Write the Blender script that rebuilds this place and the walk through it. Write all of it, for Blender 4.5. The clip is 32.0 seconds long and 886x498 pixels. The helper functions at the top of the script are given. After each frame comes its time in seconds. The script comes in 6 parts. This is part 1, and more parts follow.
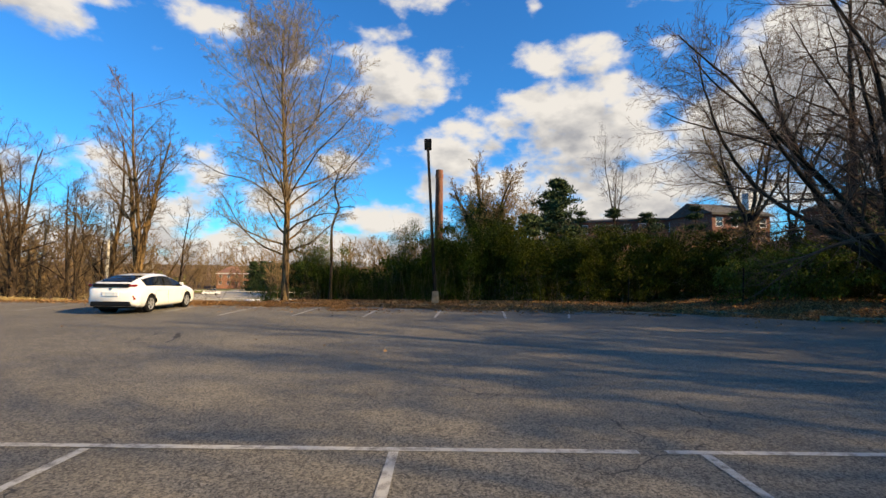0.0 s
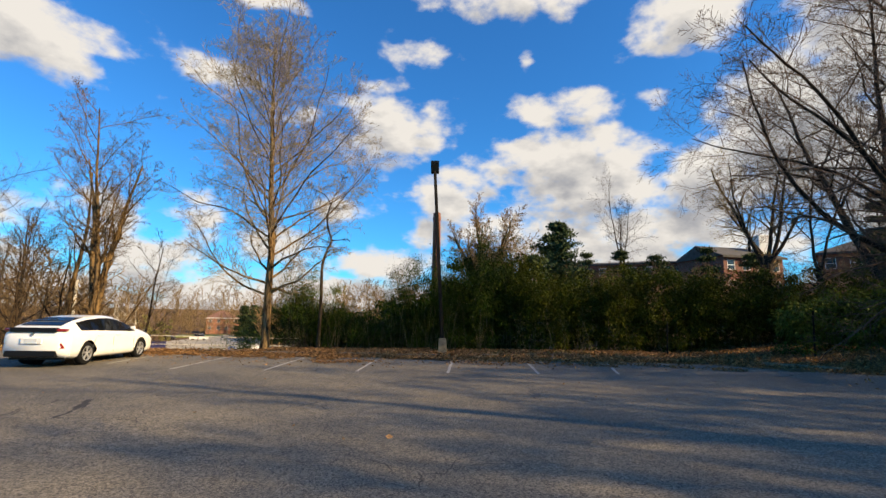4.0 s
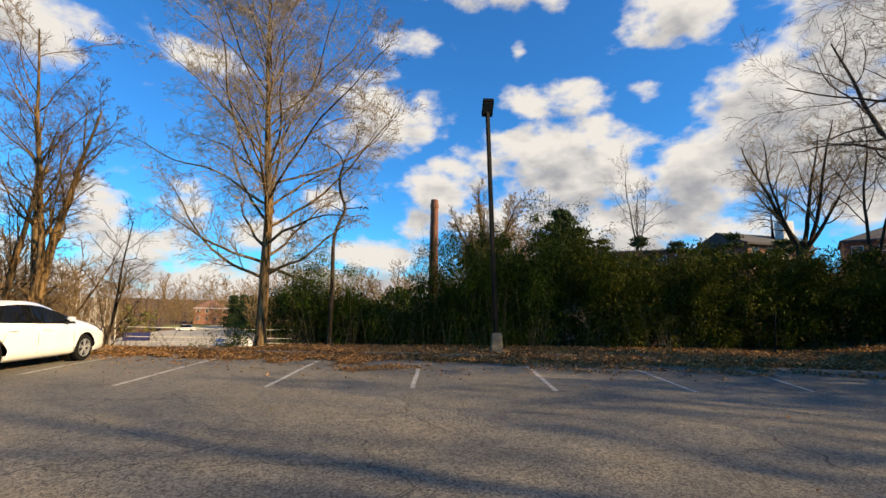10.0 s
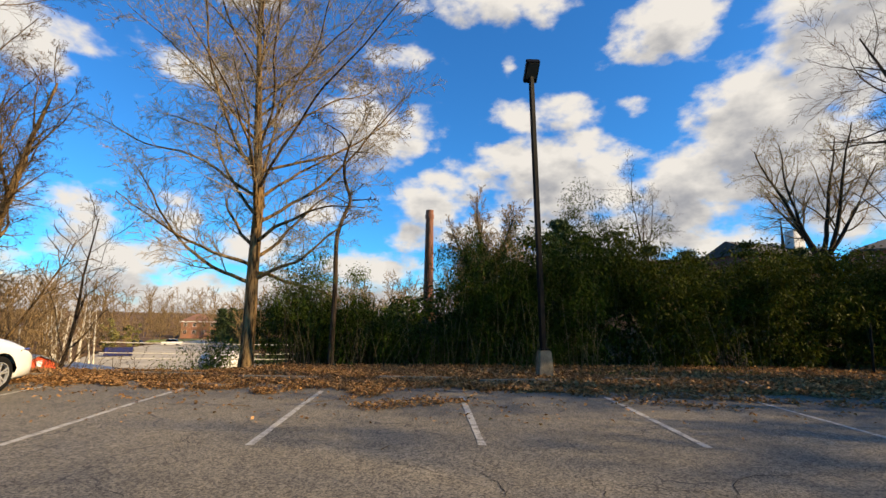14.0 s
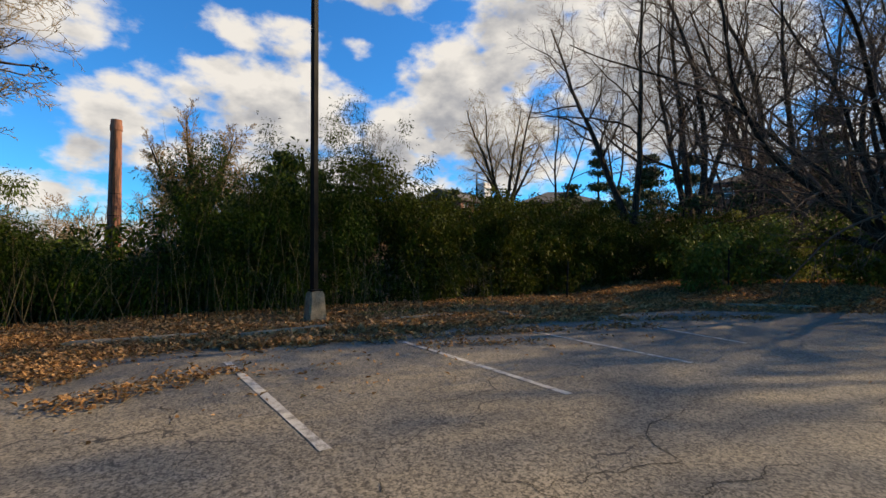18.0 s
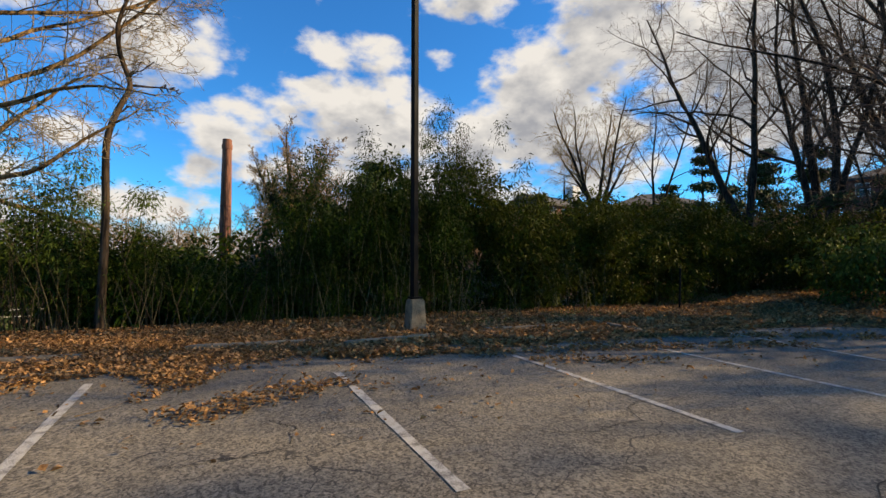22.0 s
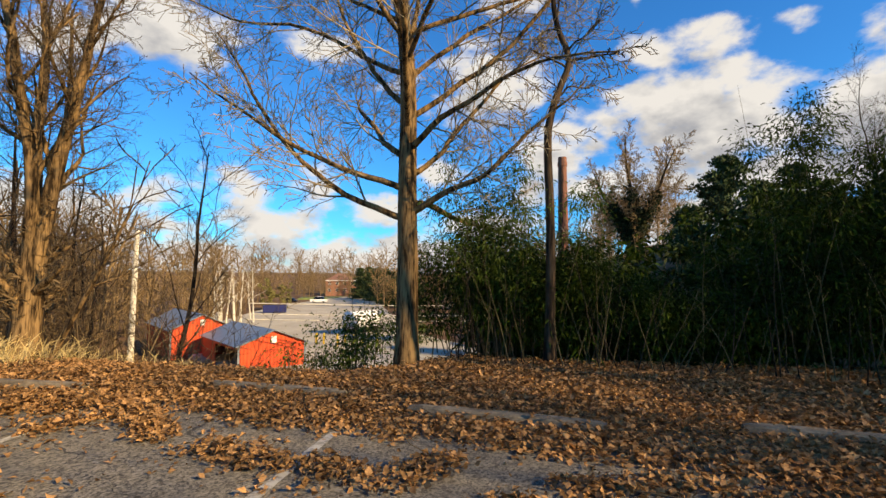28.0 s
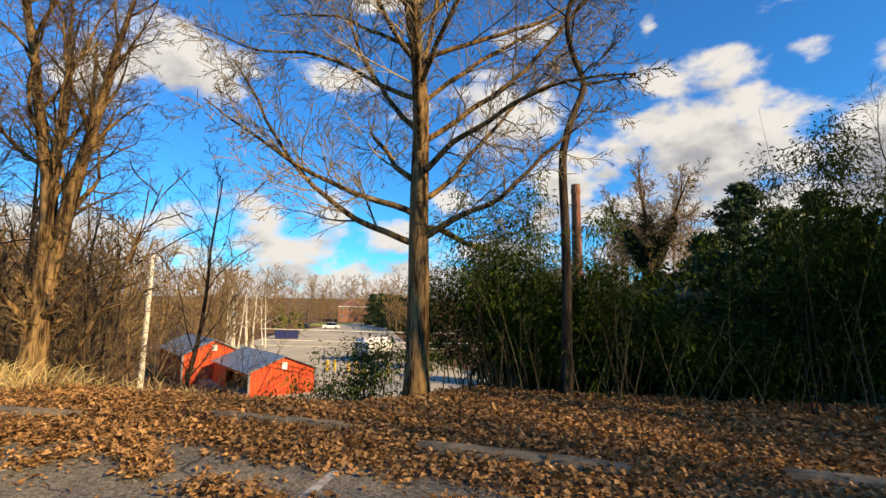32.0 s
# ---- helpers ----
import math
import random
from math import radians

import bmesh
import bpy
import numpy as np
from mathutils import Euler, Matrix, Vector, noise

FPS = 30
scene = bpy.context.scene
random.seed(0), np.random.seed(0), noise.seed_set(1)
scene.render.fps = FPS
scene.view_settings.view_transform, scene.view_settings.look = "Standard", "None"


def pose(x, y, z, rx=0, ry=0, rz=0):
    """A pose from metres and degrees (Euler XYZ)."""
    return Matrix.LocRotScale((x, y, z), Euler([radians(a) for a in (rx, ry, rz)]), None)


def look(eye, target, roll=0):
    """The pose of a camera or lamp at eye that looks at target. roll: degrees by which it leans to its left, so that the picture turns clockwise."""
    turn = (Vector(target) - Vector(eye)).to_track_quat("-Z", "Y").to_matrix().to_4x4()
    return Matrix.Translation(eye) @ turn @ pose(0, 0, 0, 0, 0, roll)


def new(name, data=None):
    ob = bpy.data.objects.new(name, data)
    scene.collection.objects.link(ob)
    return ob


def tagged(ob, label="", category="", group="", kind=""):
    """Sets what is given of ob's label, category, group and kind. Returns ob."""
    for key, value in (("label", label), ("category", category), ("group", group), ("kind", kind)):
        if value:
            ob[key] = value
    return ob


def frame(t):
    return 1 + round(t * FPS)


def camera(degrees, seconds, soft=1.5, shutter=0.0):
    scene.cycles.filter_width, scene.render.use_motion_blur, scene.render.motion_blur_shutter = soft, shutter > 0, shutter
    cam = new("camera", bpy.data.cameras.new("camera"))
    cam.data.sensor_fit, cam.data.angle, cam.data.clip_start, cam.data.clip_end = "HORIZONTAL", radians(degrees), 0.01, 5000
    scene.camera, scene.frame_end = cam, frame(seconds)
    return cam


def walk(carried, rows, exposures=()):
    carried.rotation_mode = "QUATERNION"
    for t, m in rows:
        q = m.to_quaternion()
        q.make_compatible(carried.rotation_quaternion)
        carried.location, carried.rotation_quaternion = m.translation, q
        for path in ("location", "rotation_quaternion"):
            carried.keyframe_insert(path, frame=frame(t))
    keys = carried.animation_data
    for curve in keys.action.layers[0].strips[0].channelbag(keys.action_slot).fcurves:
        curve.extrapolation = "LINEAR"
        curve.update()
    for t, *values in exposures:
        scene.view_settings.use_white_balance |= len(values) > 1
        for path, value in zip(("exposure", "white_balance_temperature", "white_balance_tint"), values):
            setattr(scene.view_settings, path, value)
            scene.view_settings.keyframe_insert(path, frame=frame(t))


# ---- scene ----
cam = camera(86.9, 32.0)
METRES, EYE, TILT, LEAN, TURN = 19.6, 1.55, -4.6, -1.1, 0.0
ROWS = [
    (0.0, 0.0, 0.0, 0.0, 0.07, 7.87, 0.53),
    (0.5, -0.0012, 0.019, -0.0004, -4.96, 8.43, 0.93),
    (1.0, -0.0016, 0.0394, 0.0025, -8.45, 9.28, 1.25),
    (1.5, -0.0037, 0.0595, 0.004, -11.1, 10.33, 1.46),
    (2.0, -0.0025, 0.0835, 0.0055, -10.44, 10.28, 1.31),
    (2.5, -0.0101, 0.1067, 0.0065, -8.14, 10.86, 1.07),
    (3.0, -0.013, 0.1291, 0.0071, -5.88, 11.65, 0.89),
    (3.5, -0.0208, 0.1493, 0.0088, -2.74, 12.68, 0.62),
    (4.0, -0.0283, 0.169, 0.0103, -0.51, 13.38, 0.39),
    (4.5, -0.0367, 0.1885, 0.0121, 4.16, 13.83, -0.01),
    (6.5, -0.0705, 0.2638, 0.0167, 0.15, 12.68, 0.24),
    (7.0, -0.078, 0.2862, 0.0193, -0.63, 13.63, 0.37),
    (7.5, -0.0868, 0.3068, 0.0214, -9.12, 14.2, 1.05),
    (8.0, -0.0903, 0.3314, 0.0224, -8.71, 12.81, 0.97),
    (8.5, -0.1001, 0.3531, 0.0235, -6.22, 12.56, 0.77),
    (9.0, -0.1092, 0.3751, 0.0239, -4.36, 12.65, 0.47),
    (9.5, -0.1198, 0.3951, 0.0263, -3.37, 12.62, 0.4),
    (10.0, -0.1283, 0.4119, 0.0286, -1.67, 12.25, 0.37),
    (10.5, -0.1353, 0.4324, 0.0307, -0.32, 11.93, 0.26),
    (11.0, -0.1437, 0.4508, 0.0319, 0.11, 11.89, 0.29),
    (11.5, -0.1471, 0.4724, 0.0324, -0.57, 12.41, 0.36),
    (12.0, -0.154, 0.4917, 0.0343, 0.5, 13.22, 0.31),
    (12.5, -0.1604, 0.5098, 0.0361, -0.88, 13.87, 0.43),
    (13.0, -0.1633, 0.5307, 0.0386, 1.49, 14.52, 0.14),
    (13.5, -0.1722, 0.5467, 0.0402, -0.17, 14.79, 0.42),
    (14.0, -0.1779, 0.5654, 0.0405, -2.67, 13.8, 0.61),
    (14.5, -0.1833, 0.584, 0.0428, -6.63, 13.11, 1.03),
    (16.5, -0.2079, 0.6544, 0.0479, -0.17, 10.13, 0.3),
    (17.0, -0.2101, 0.6687, 0.0502, -3.81, 9.35, 0.66),
    (17.5, -0.2124, 0.6771, 0.0505, -22.87, 6.3, 2.41),
    (18.0, -0.2079, 0.6803, 0.0501, -36.19, 4.86, 3.56),
    (18.5, -0.2068, 0.6843, 0.0503, -51.79, 1.67, 4.7),
    (19.0, -0.2098, 0.6839, 0.051, -56.97, 2.13, 5.01),
    (19.5, -0.2091, 0.6834, 0.0514, -55.19, 3.29, 5.01),
    (20.0, -0.2077, 0.6827, 0.0511, -57.56, 2.75, 5.07),
    (20.5, -0.209, 0.6842, 0.0512, -60.51, 0.87, 5.05),
    (21.0, -0.2144, 0.6902, 0.0516, -49.03, 3.03, 4.39),
    (21.5, -0.2156, 0.6987, 0.052, -36.85, 5.25, 3.61),
    (22.0, -0.2115, 0.7133, 0.0534, -26.1, 6.21, 2.85),
    (22.5, -0.2201, 0.7255, 0.054, -10.45, 6.68, 1.63),
    (23.0, -0.2298, 0.7386, 0.0553, 2.32, 7.43, 0.37),
    (23.5, -0.2385, 0.7555, 0.0577, 12.08, 9.26, -0.44),
    (24.0, -0.2526, 0.7691, 0.0591, 14.07, 10.72, -0.53),
    (24.5, -0.2637, 0.7846, 0.0595, 16.99, 10.09, -0.8),
    (25.0, -0.2735, 0.8005, 0.0623, 20.66, 10.59, -1.02),
    (25.5, -0.2841, 0.8133, 0.0638, 15.46, 10.37, -0.51),
    (26.0, -0.2903, 0.8311, 0.0642, 13.68, 9.61, -0.36),
    (26.5, -0.2959, 0.8471, 0.0673, 12.13, 8.05, -0.18),
    (28.5, -0.3202, 0.9014, 0.0752, 12.62, 9.5, 0.02),
    (29.0, -0.3181, 0.9036, 0.0757, 16.6, 11.77, -0.49),
    (29.5, -0.3181, 0.9051, 0.076, 17.28, 10.12, -0.63),
    (30.0, -0.3194, 0.904, 0.0756, 19.82, 10.33, -1.07),
    (30.5, -0.3199, 0.9035, 0.0754, 18.9, 11.18, -1.09),
    (31.0, -0.3199, 0.9034, 0.0754, 19.63, 11.11, -1.16),
    (31.5, -0.3196, 0.9034, 0.0754, 17.93, 11.78, -1.04),
    (32.0, -0.3193, 0.9045, 0.0755, 13.83, 11.9, -0.68),
]
EXPOSURES = [(0.0, 0.82, 8750, 10), (32.0, 0.82, 8750, 10)]
walk(cam, [(t, pose(0, 0, EYE, TILT, LEAN, TURN) @ pose(METRES * x, METRES * y, METRES * z, 90 + pitch, roll, yaw)) for t, x, y, z, yaw, pitch, roll in ROWS], EXPOSURES)

# ---- world, sun ----
SUN_AZ, SUN_EL = 111.0, 27.5        # clockwise from +y, degrees
sun_way = Vector((math.sin(radians(SUN_AZ)) * math.cos(radians(SUN_EL)), math.cos(radians(SUN_AZ)) * math.cos(radians(SUN_EL)), math.sin(radians(SUN_EL))))
sun = new("sun", bpy.data.lights.new("sun", "SUN"))
sun.data.energy, sun.data.angle, sun.data.color = 5.0, radians(0.6), (1.0, 0.84, 0.61)
sun.matrix_world = look(sun_way * 100, (0, 0, 0))


def math_node(nt, op, a, b=None, c=None, clamp=False):
    n = nt.nodes.new("ShaderNodeMath")
    n.operation, n.use_clamp = op, clamp
    for i, v in enumerate((a, b, c)):
        if v is None:
            continue
        if isinstance(v, (int, float)):
            n.inputs[i].default_value = v
        else:
            nt.links.new(v, n.inputs[i])
    return n.outputs[0]


def build_world():
    world = bpy.data.worlds.new("sky")
    scene.world = world
    world.use_nodes = True
    nt = world.node_tree
    nt.nodes.clear()
    out, bg = nt.nodes.new("ShaderNodeOutputWorld"), nt.nodes.new("ShaderNodeBackground")
    sky = nt.nodes.new("ShaderNodeTexSky")
    sky.sky_type, sky.sun_disc = "NISHITA", False
    sky.sun_elevation, sky.sun_rotation = radians(SUN_EL), radians(SUN_AZ)
    sky.air_density, sky.dust_density, sky.ozone_density = 1.0, 0.3, 1.5
    hsv = nt.nodes.new("ShaderNodeHueSaturation")
    hsv.inputs["Saturation"].default_value, hsv.inputs["Value"].default_value = SKY_SAT, SKY_VAL
    nt.links.new(sky.outputs[0], hsv.inputs["Color"])
    tint = nt.nodes.new("ShaderNodeVectorMath")
    tint.operation = "MULTIPLY"
    tint.inputs[1].default_value = SKY_TINT
    nt.links.new(hsv.outputs[0], tint.inputs[0])
    tc = nt.nodes.new("ShaderNodeTexCoord")
    # puffy cumulus: soft lobes broken up by noise; the parts with much cloud above them are the grey undersides
    def density(way):
        mp = nt.nodes.new("ShaderNodeMapping")
        mp.inputs["Scale"].default_value = (1.0, 1.0, 1.7)
        nt.links.new(way, mp.inputs[0])
        big, fine = nt.nodes.new("ShaderNodeTexNoise"), nt.nodes.new("ShaderNodeTexNoise")
        for n, sc, de, ro in ((big, 6.0, 3.0, 0.5), (fine, 15.0, 6.0, 0.55)):
            n.inputs["Scale"].default_value, n.inputs["Detail"].default_value, n.inputs["Roughness"].default_value = sc, de, ro
            nt.links.new(mp.outputs[0], n.inputs["Vector"])
        cover = None
        for az, el, wide, high, amount in CLOUDS:
            m = nt.nodes.new("ShaderNodeMapping")
            m.vector_type = "TEXTURE"
            a, e = radians(az), radians(el)
            m.inputs["Location"].default_value = (math.sin(a) * math.cos(e), math.cos(a) * math.cos(e), math.sin(e))
            m.inputs["Rotation"].default_value = (e, 0.0, -a)
            m.inputs["Scale"].default_value = (math.sin(radians(wide)), math.sin(radians(wide)) * 1.5, math.sin(radians(high)))
            nt.links.new(way, m.inputs["Vector"])
            far = nt.nodes.new("ShaderNodeVectorMath")
            far.operation = "LENGTH"
            nt.links.new(m.outputs[0], far.inputs[0])
            lobe = nt.nodes.new("ShaderNodeMapRange")
            lobe.interpolation_type = "SMOOTHSTEP"
            for key, value in (("From Min", 2.0), ("From Max", 0.0), ("To Min", 0.0), ("To Max", amount)):
                lobe.inputs[key].default_value = value
            nt.links.new(far.outputs["Value"], lobe.inputs["Value"])
            cover = lobe.outputs[0] if cover is None else math_node(nt, "MAXIMUM", cover, lobe.outputs[0])
        detail = math_node(nt, "ADD", math_node(nt, "MULTIPLY", big.outputs[0], 0.55), math_node(nt, "MULTIPLY", fine.outputs[0], 0.8))
        return math_node(nt, "ADD", math_node(nt, "MULTIPLY", cover, 0.60), math_node(nt, "SUBTRACT", detail, 0.11))

    above = nt.nodes.new("ShaderNodeVectorMath")
    above.operation = "ADD"
    above.inputs[1].default_value = (0.02, -0.01, 0.05)
    nt.links.new(tc.outputs["Generated"], above.inputs[0])
    dens, over = density(tc.outputs["Generated"]), density(above.outputs[0])
    ramp = nt.nodes.new("ShaderNodeMapRange")
    ramp.interpolation_type = "SMOOTHSTEP"
    ramp.inputs["From Min"].default_value, ramp.inputs["From Max"].default_value = 0.79, 1.04
    nt.links.new(dens, ramp.inputs["Value"])
    thick = nt.nodes.new("ShaderNodeMapRange")
    thick.inputs["From Min"].default_value, thick.inputs["From Max"].default_value = 0.90, 1.26
    nt.links.new(over, thick.inputs["Value"])
    tone = nt.nodes.new("ShaderNodeValToRGB")
    tone.color_ramp.elements[0].color, tone.color_ramp.elements[1].color = (0.89, 0.97, 1.13, 1), (0.39, 0.46, 0.62, 1)
    nt.links.new(thick.outputs[0], tone.inputs[0])
    cl = nt.nodes.new("ShaderNodeVectorMath")
    cl.operation = "SCALE"
    cl.inputs["Scale"].default_value = CLOUD_GAIN
    nt.links.new(tone.outputs[0], cl.inputs[0])
    mix = nt.nodes.new("ShaderNodeMix")
    mix.data_type = "RGBA"
    nt.links.new(ramp.outputs[0], mix.inputs["Factor"])
    nt.links.new(tint.outputs[0], mix.inputs["A"])
    nt.links.new(cl.outputs[0], mix.inputs["B"])
    nt.links.new(mix.outputs["Result"], bg.inputs[0])
    bg.inputs[1].default_value = 0.0375
    nt.links.new(bg.outputs[0], out.inputs[0])


SKY_SAT, SKY_VAL, CLOUD_GAIN = 1.1, 1.0, 13.0
SKY_TINT = (0.28, 2.1, 4.1)
# azimuth, elevation, half width and half height in degrees, amount
CLOUDS = [
    (-45, 25.5, 8, 4.2, 0.95), (-51, 23, 6, 3.5, 0.9), (-22, 34.5, 4, 1.2, 0.7), (-2.6, 31.5, 4.4, 2.0, 0.85), (10.9, 30, 0.9, 1.6, 0.45),
    (28.5, 31.6, 6.2, 3.4, 0.95), (15, 24.8, 6.8, 2.2, 0.85), (25.6, 24.8, 2.0, 1.8, 0.7), (-5.8, 22.6, 7.4, 4.2, 0.95), (-27.5, 26.2, 4.2, 2.0, 0.7),
    (-7.5, 27.5, 3.6, 1.4, 0.55), (-17, 24, 4.5, 2.2, 0.6), (15.5, 19.2, 12.0, 3.6, 1.0), (19.5, 15.2, 10.5, 3.4, 1.0), (2.0, 15.4, 5.5, 4.2, 0.85),
    (38.8, 20, 7.5, 8.4, 1.0), (46.5, 26, 8, 9, 1.0), (30.4, 15.2, 6, 4.8, 1.0), (43, 15, 10, 6, 1.0), (62, 22, 18, 12, 1.0), (92, 17, 18, 12, 1.0), (112, 20, 16, 14, 0.9),
    (9, 37, 8, 2.6, 0.85), (-6, 6.4, 8, 2.6, 0.85), (-32, 6.2, 8, 3.6, 0.85), (-37, 10.4, 5, 3.4, 0.75), (-27.4, 11.6, 4.4, 2.8, 0.7), (-44, 9, 4, 3.0, 0.75),
    (13, 11, 14, 3.4, 0.9), (26, 10.5, 9, 3.6, 0.95), (0, 10.5, 5.5, 2.4, 0.75), (-20, 8.5, 8, 2.2, 0.75), (-13, 13, 5, 1.8, 0.6),
    (-15, 2, 50, 3.4, 1.0), (-52, 5, 14, 4, 0.95), (20, 6, 16, 4.6, 0.95), (34, 9, 6, 2.5, 0.8),
]
build_world()

# ---- materials ----
def shader(name, rough=0.8, metal=0.0):
    m = bpy.data.materials.new(name)
    m.use_nodes = True
    nt = m.node_tree
    b = nt.nodes["Principled BSDF"]
    b.inputs["Roughness"].default_value, b.inputs["Metallic"].default_value = rough, metal
    return m, nt, b


def tex(nt, kind, scale, detail=4.0, coord="Object", stretch=(1, 1, 1), **extra):
    tc, mp, n = nt.nodes.new("ShaderNodeTexCoord"), nt.nodes.new("ShaderNodeMapping"), nt.nodes.new("ShaderNodeTex" + kind)
    mp.inputs["Scale"].default_value = stretch
    nt.links.new(tc.outputs[coord], mp.inputs[0])
    nt.links.new(mp.outputs[0], n.inputs["Vector"])
    n.inputs["Scale"].default_value = scale
    if "Detail" in n.inputs:
        n.inputs["Detail"].default_value = detail
    for key, value in extra.items():
        n.inputs[key].default_value = value
    return n


def ramp(nt, socket, *stops):
    r = nt.nodes.new("ShaderNodeValToRGB")
    e = r.color_ramp.elements
    while len(e) < len(stops):
        e.new(0.5)
    for i, (at, col) in enumerate(stops):
        e[i].position, e[i].color = at, (*col, 1)
    nt.links.new(socket, r.inputs[0])
    return r.outputs[0]


def mix(nt, fac, a, b, blend="MIX"):
    n = nt.nodes.new("ShaderNodeMix")
    n.data_type, n.blend_type = "RGBA", blend
    for key, v in (("Factor", fac), ("A", a), ("B", b)):
        s = n.inputs[key] if key == "Factor" else [i for i in n.inputs if i.name == key and i.type == "RGBA"][0]
        if hasattr(v, "is_linked"):
            nt.links.new(v, s)
        else:
            s.default_value = (*v, 1) if isinstance(v, tuple) else v
    return [o for o in n.outputs if o.type == "RGBA"][0]


def relief(nt, b, socket, strength=0.4, distance=0.01):
    n = nt.nodes.new("ShaderNodeBump")
    n.inputs["Strength"].default_value, n.inputs["Distance"].default_value = strength, distance
    nt.links.new(socket, n.inputs["Height"])
    nt.links.new(n.outputs[0], b.inputs["Normal"])


def mottled(name, dark, light, scale=6.0, rough=0.8, metal=0.0, bump=0.2, stretch=(1, 1, 1), coord="Object", fine=None, vary=0.0, thin=0.0, sharp=0.18):
    """Two colours mixed by coarse and fine noise, with relief."""
    m, nt, b = shader(name, rough, metal)
    big = tex(nt, "Noise", scale, 3.0, coord, stretch)
    small = tex(nt, "Noise", fine or scale * 7, 5.0, coord, stretch)
    both = math_node(nt, "ADD", math_node(nt, "MULTIPLY", big.outputs[0], 0.6), math_node(nt, "MULTIPLY", small.outputs[0], 0.4))
    col = ramp(nt, both, (0.5 - sharp, dark), (0.5 + sharp, light))
    if vary:
        info = nt.nodes.new("ShaderNodeNewGeometry")
        hs = nt.nodes.new("ShaderNodeHueSaturation")
        nt.links.new(math_node(nt, "ADD", math_node(nt, "MULTIPLY", info.outputs["Random Per Island"], 2 * vary), 1.0 - vary), hs.inputs["Value"])
        nt.links.new(col, hs.inputs["Color"])
        col = hs.outputs[0]
    nt.links.new(col, b.inputs["Base Color"])
    if bump:
        relief(nt, b, both, bump)
    if thin:
        b.inputs["Specular IOR Level"].default_value = 0.06
        tr, add, out = nt.nodes.new("ShaderNodeBsdfTranslucent"), nt.nodes.new("ShaderNodeMixShader"), nt.nodes["Material Output"]
        nt.links.new(col, tr.inputs[0])
        add.inputs[0].default_value = thin
        nt.links.new(b.outputs[0], add.inputs[1])
        nt.links.new(tr.outputs[0], add.inputs[2])
        nt.links.new(add.outputs[0], out.inputs[0])
    return m


def plain(name, col, rough=0.5, metal=0.0, coat=0.0):
    m, nt, b = shader(name, rough, metal)
    n = tex(nt, "Noise", 30.0, 3.0)
    c = ramp(nt, n.outputs[0], (0.3, tuple(v * 0.88 for v in col)), (0.7, col))
    nt.links.new(c, b.inputs["Base Color"])
    b.inputs["Coat Weight"].default_value = coat
    return m


def asphalt_material():
    m, nt, b = shader("asphalt", 0.85)
    grit = tex(nt, "Voronoi", 60.0)
    clots = tex(nt, "Noise", 30.0, 7.0, Roughness=0.8)
    coarse = tex(nt, "Noise", 9.0, 6.0, Roughness=0.7)
    sand = math_node(nt, "ADD", math_node(nt, "MULTIPLY", grit.outputs["Color"], 0.36), math_node(nt, "MULTIPLY", math_node(nt, "SUBTRACT", clots.outputs[0], 0.25), 1.0))
    sand = math_node(nt, "ADD", sand, math_node(nt, "MULTIPLY", math_node(nt, "SUBTRACT", coarse.outputs[0], 0.5), 0.28))
    specks = ramp(nt, sand, (0.2, (0.006, 0.0055, 0.0044)), (0.46, (0.0415, 0.0365, 0.0282)), (0.78, (0.24, 0.213, 0.168)))
    worn = tex(nt, "Noise", 0.35, 6.0)
    fine = tex(nt, "Noise", 3.0, 6.0)
    tone = ramp(nt, math_node(nt, "ADD", math_node(nt, "MULTIPLY", worn.outputs[0], 0.65), math_node(nt, "MULTIPLY", fine.outputs[0], 0.35)), (0.33, (0.68, 0.67, 0.66)), (0.68, (1.3, 1.25, 1.16)))
    col = mix(nt, 1.0, specks, tone, "MULTIPLY")
    # long wandering cracks
    warp = tex(nt, "Noise", 1.3, 5.0)
    tc = nt.nodes.new("ShaderNodeTexCoord")
    add = nt.nodes.new("ShaderNodeVectorMath")
    add.operation = "MULTIPLY_ADD"
    nt.links.new(warp.outputs["Color"], add.inputs[0])
    add.inputs[1].default_value = (0.9, 0.9, 0)
    nt.links.new(tc.outputs["Object"], add.inputs[2])
    cells = nt.nodes.new("ShaderNodeTexVoronoi")
    cells.feature = "DISTANCE_TO_EDGE"
    cells.inputs["Scale"].default_value = 0.55
    nt.links.new(add.outputs[0], cells.inputs["Vector"])
    patchy = tex(nt, "Noise", 0.22, 2.0)
    width = math_node(nt, "MULTIPLY", math_node(nt, "SUBTRACT", patchy.outputs[0], 0.42, clamp=True), 0.022)
    crack = math_node(nt, "LESS_THAN", cells.outputs["Distance"], width)
    col = mix(nt, math_node(nt, "MULTIPLY", crack, 0.85), col, (0.013, 0.012, 0.011))
    nt.links.new(col, b.inputs["Base Color"])
    h = math_node(nt, "SUBTRACT", math_node(nt, "MULTIPLY", grit.outputs["Distance"], 0.5), math_node(nt, "MULTIPLY", crack, 1.5))
    relief(nt, b, h, 0.3, 0.004)
    return m


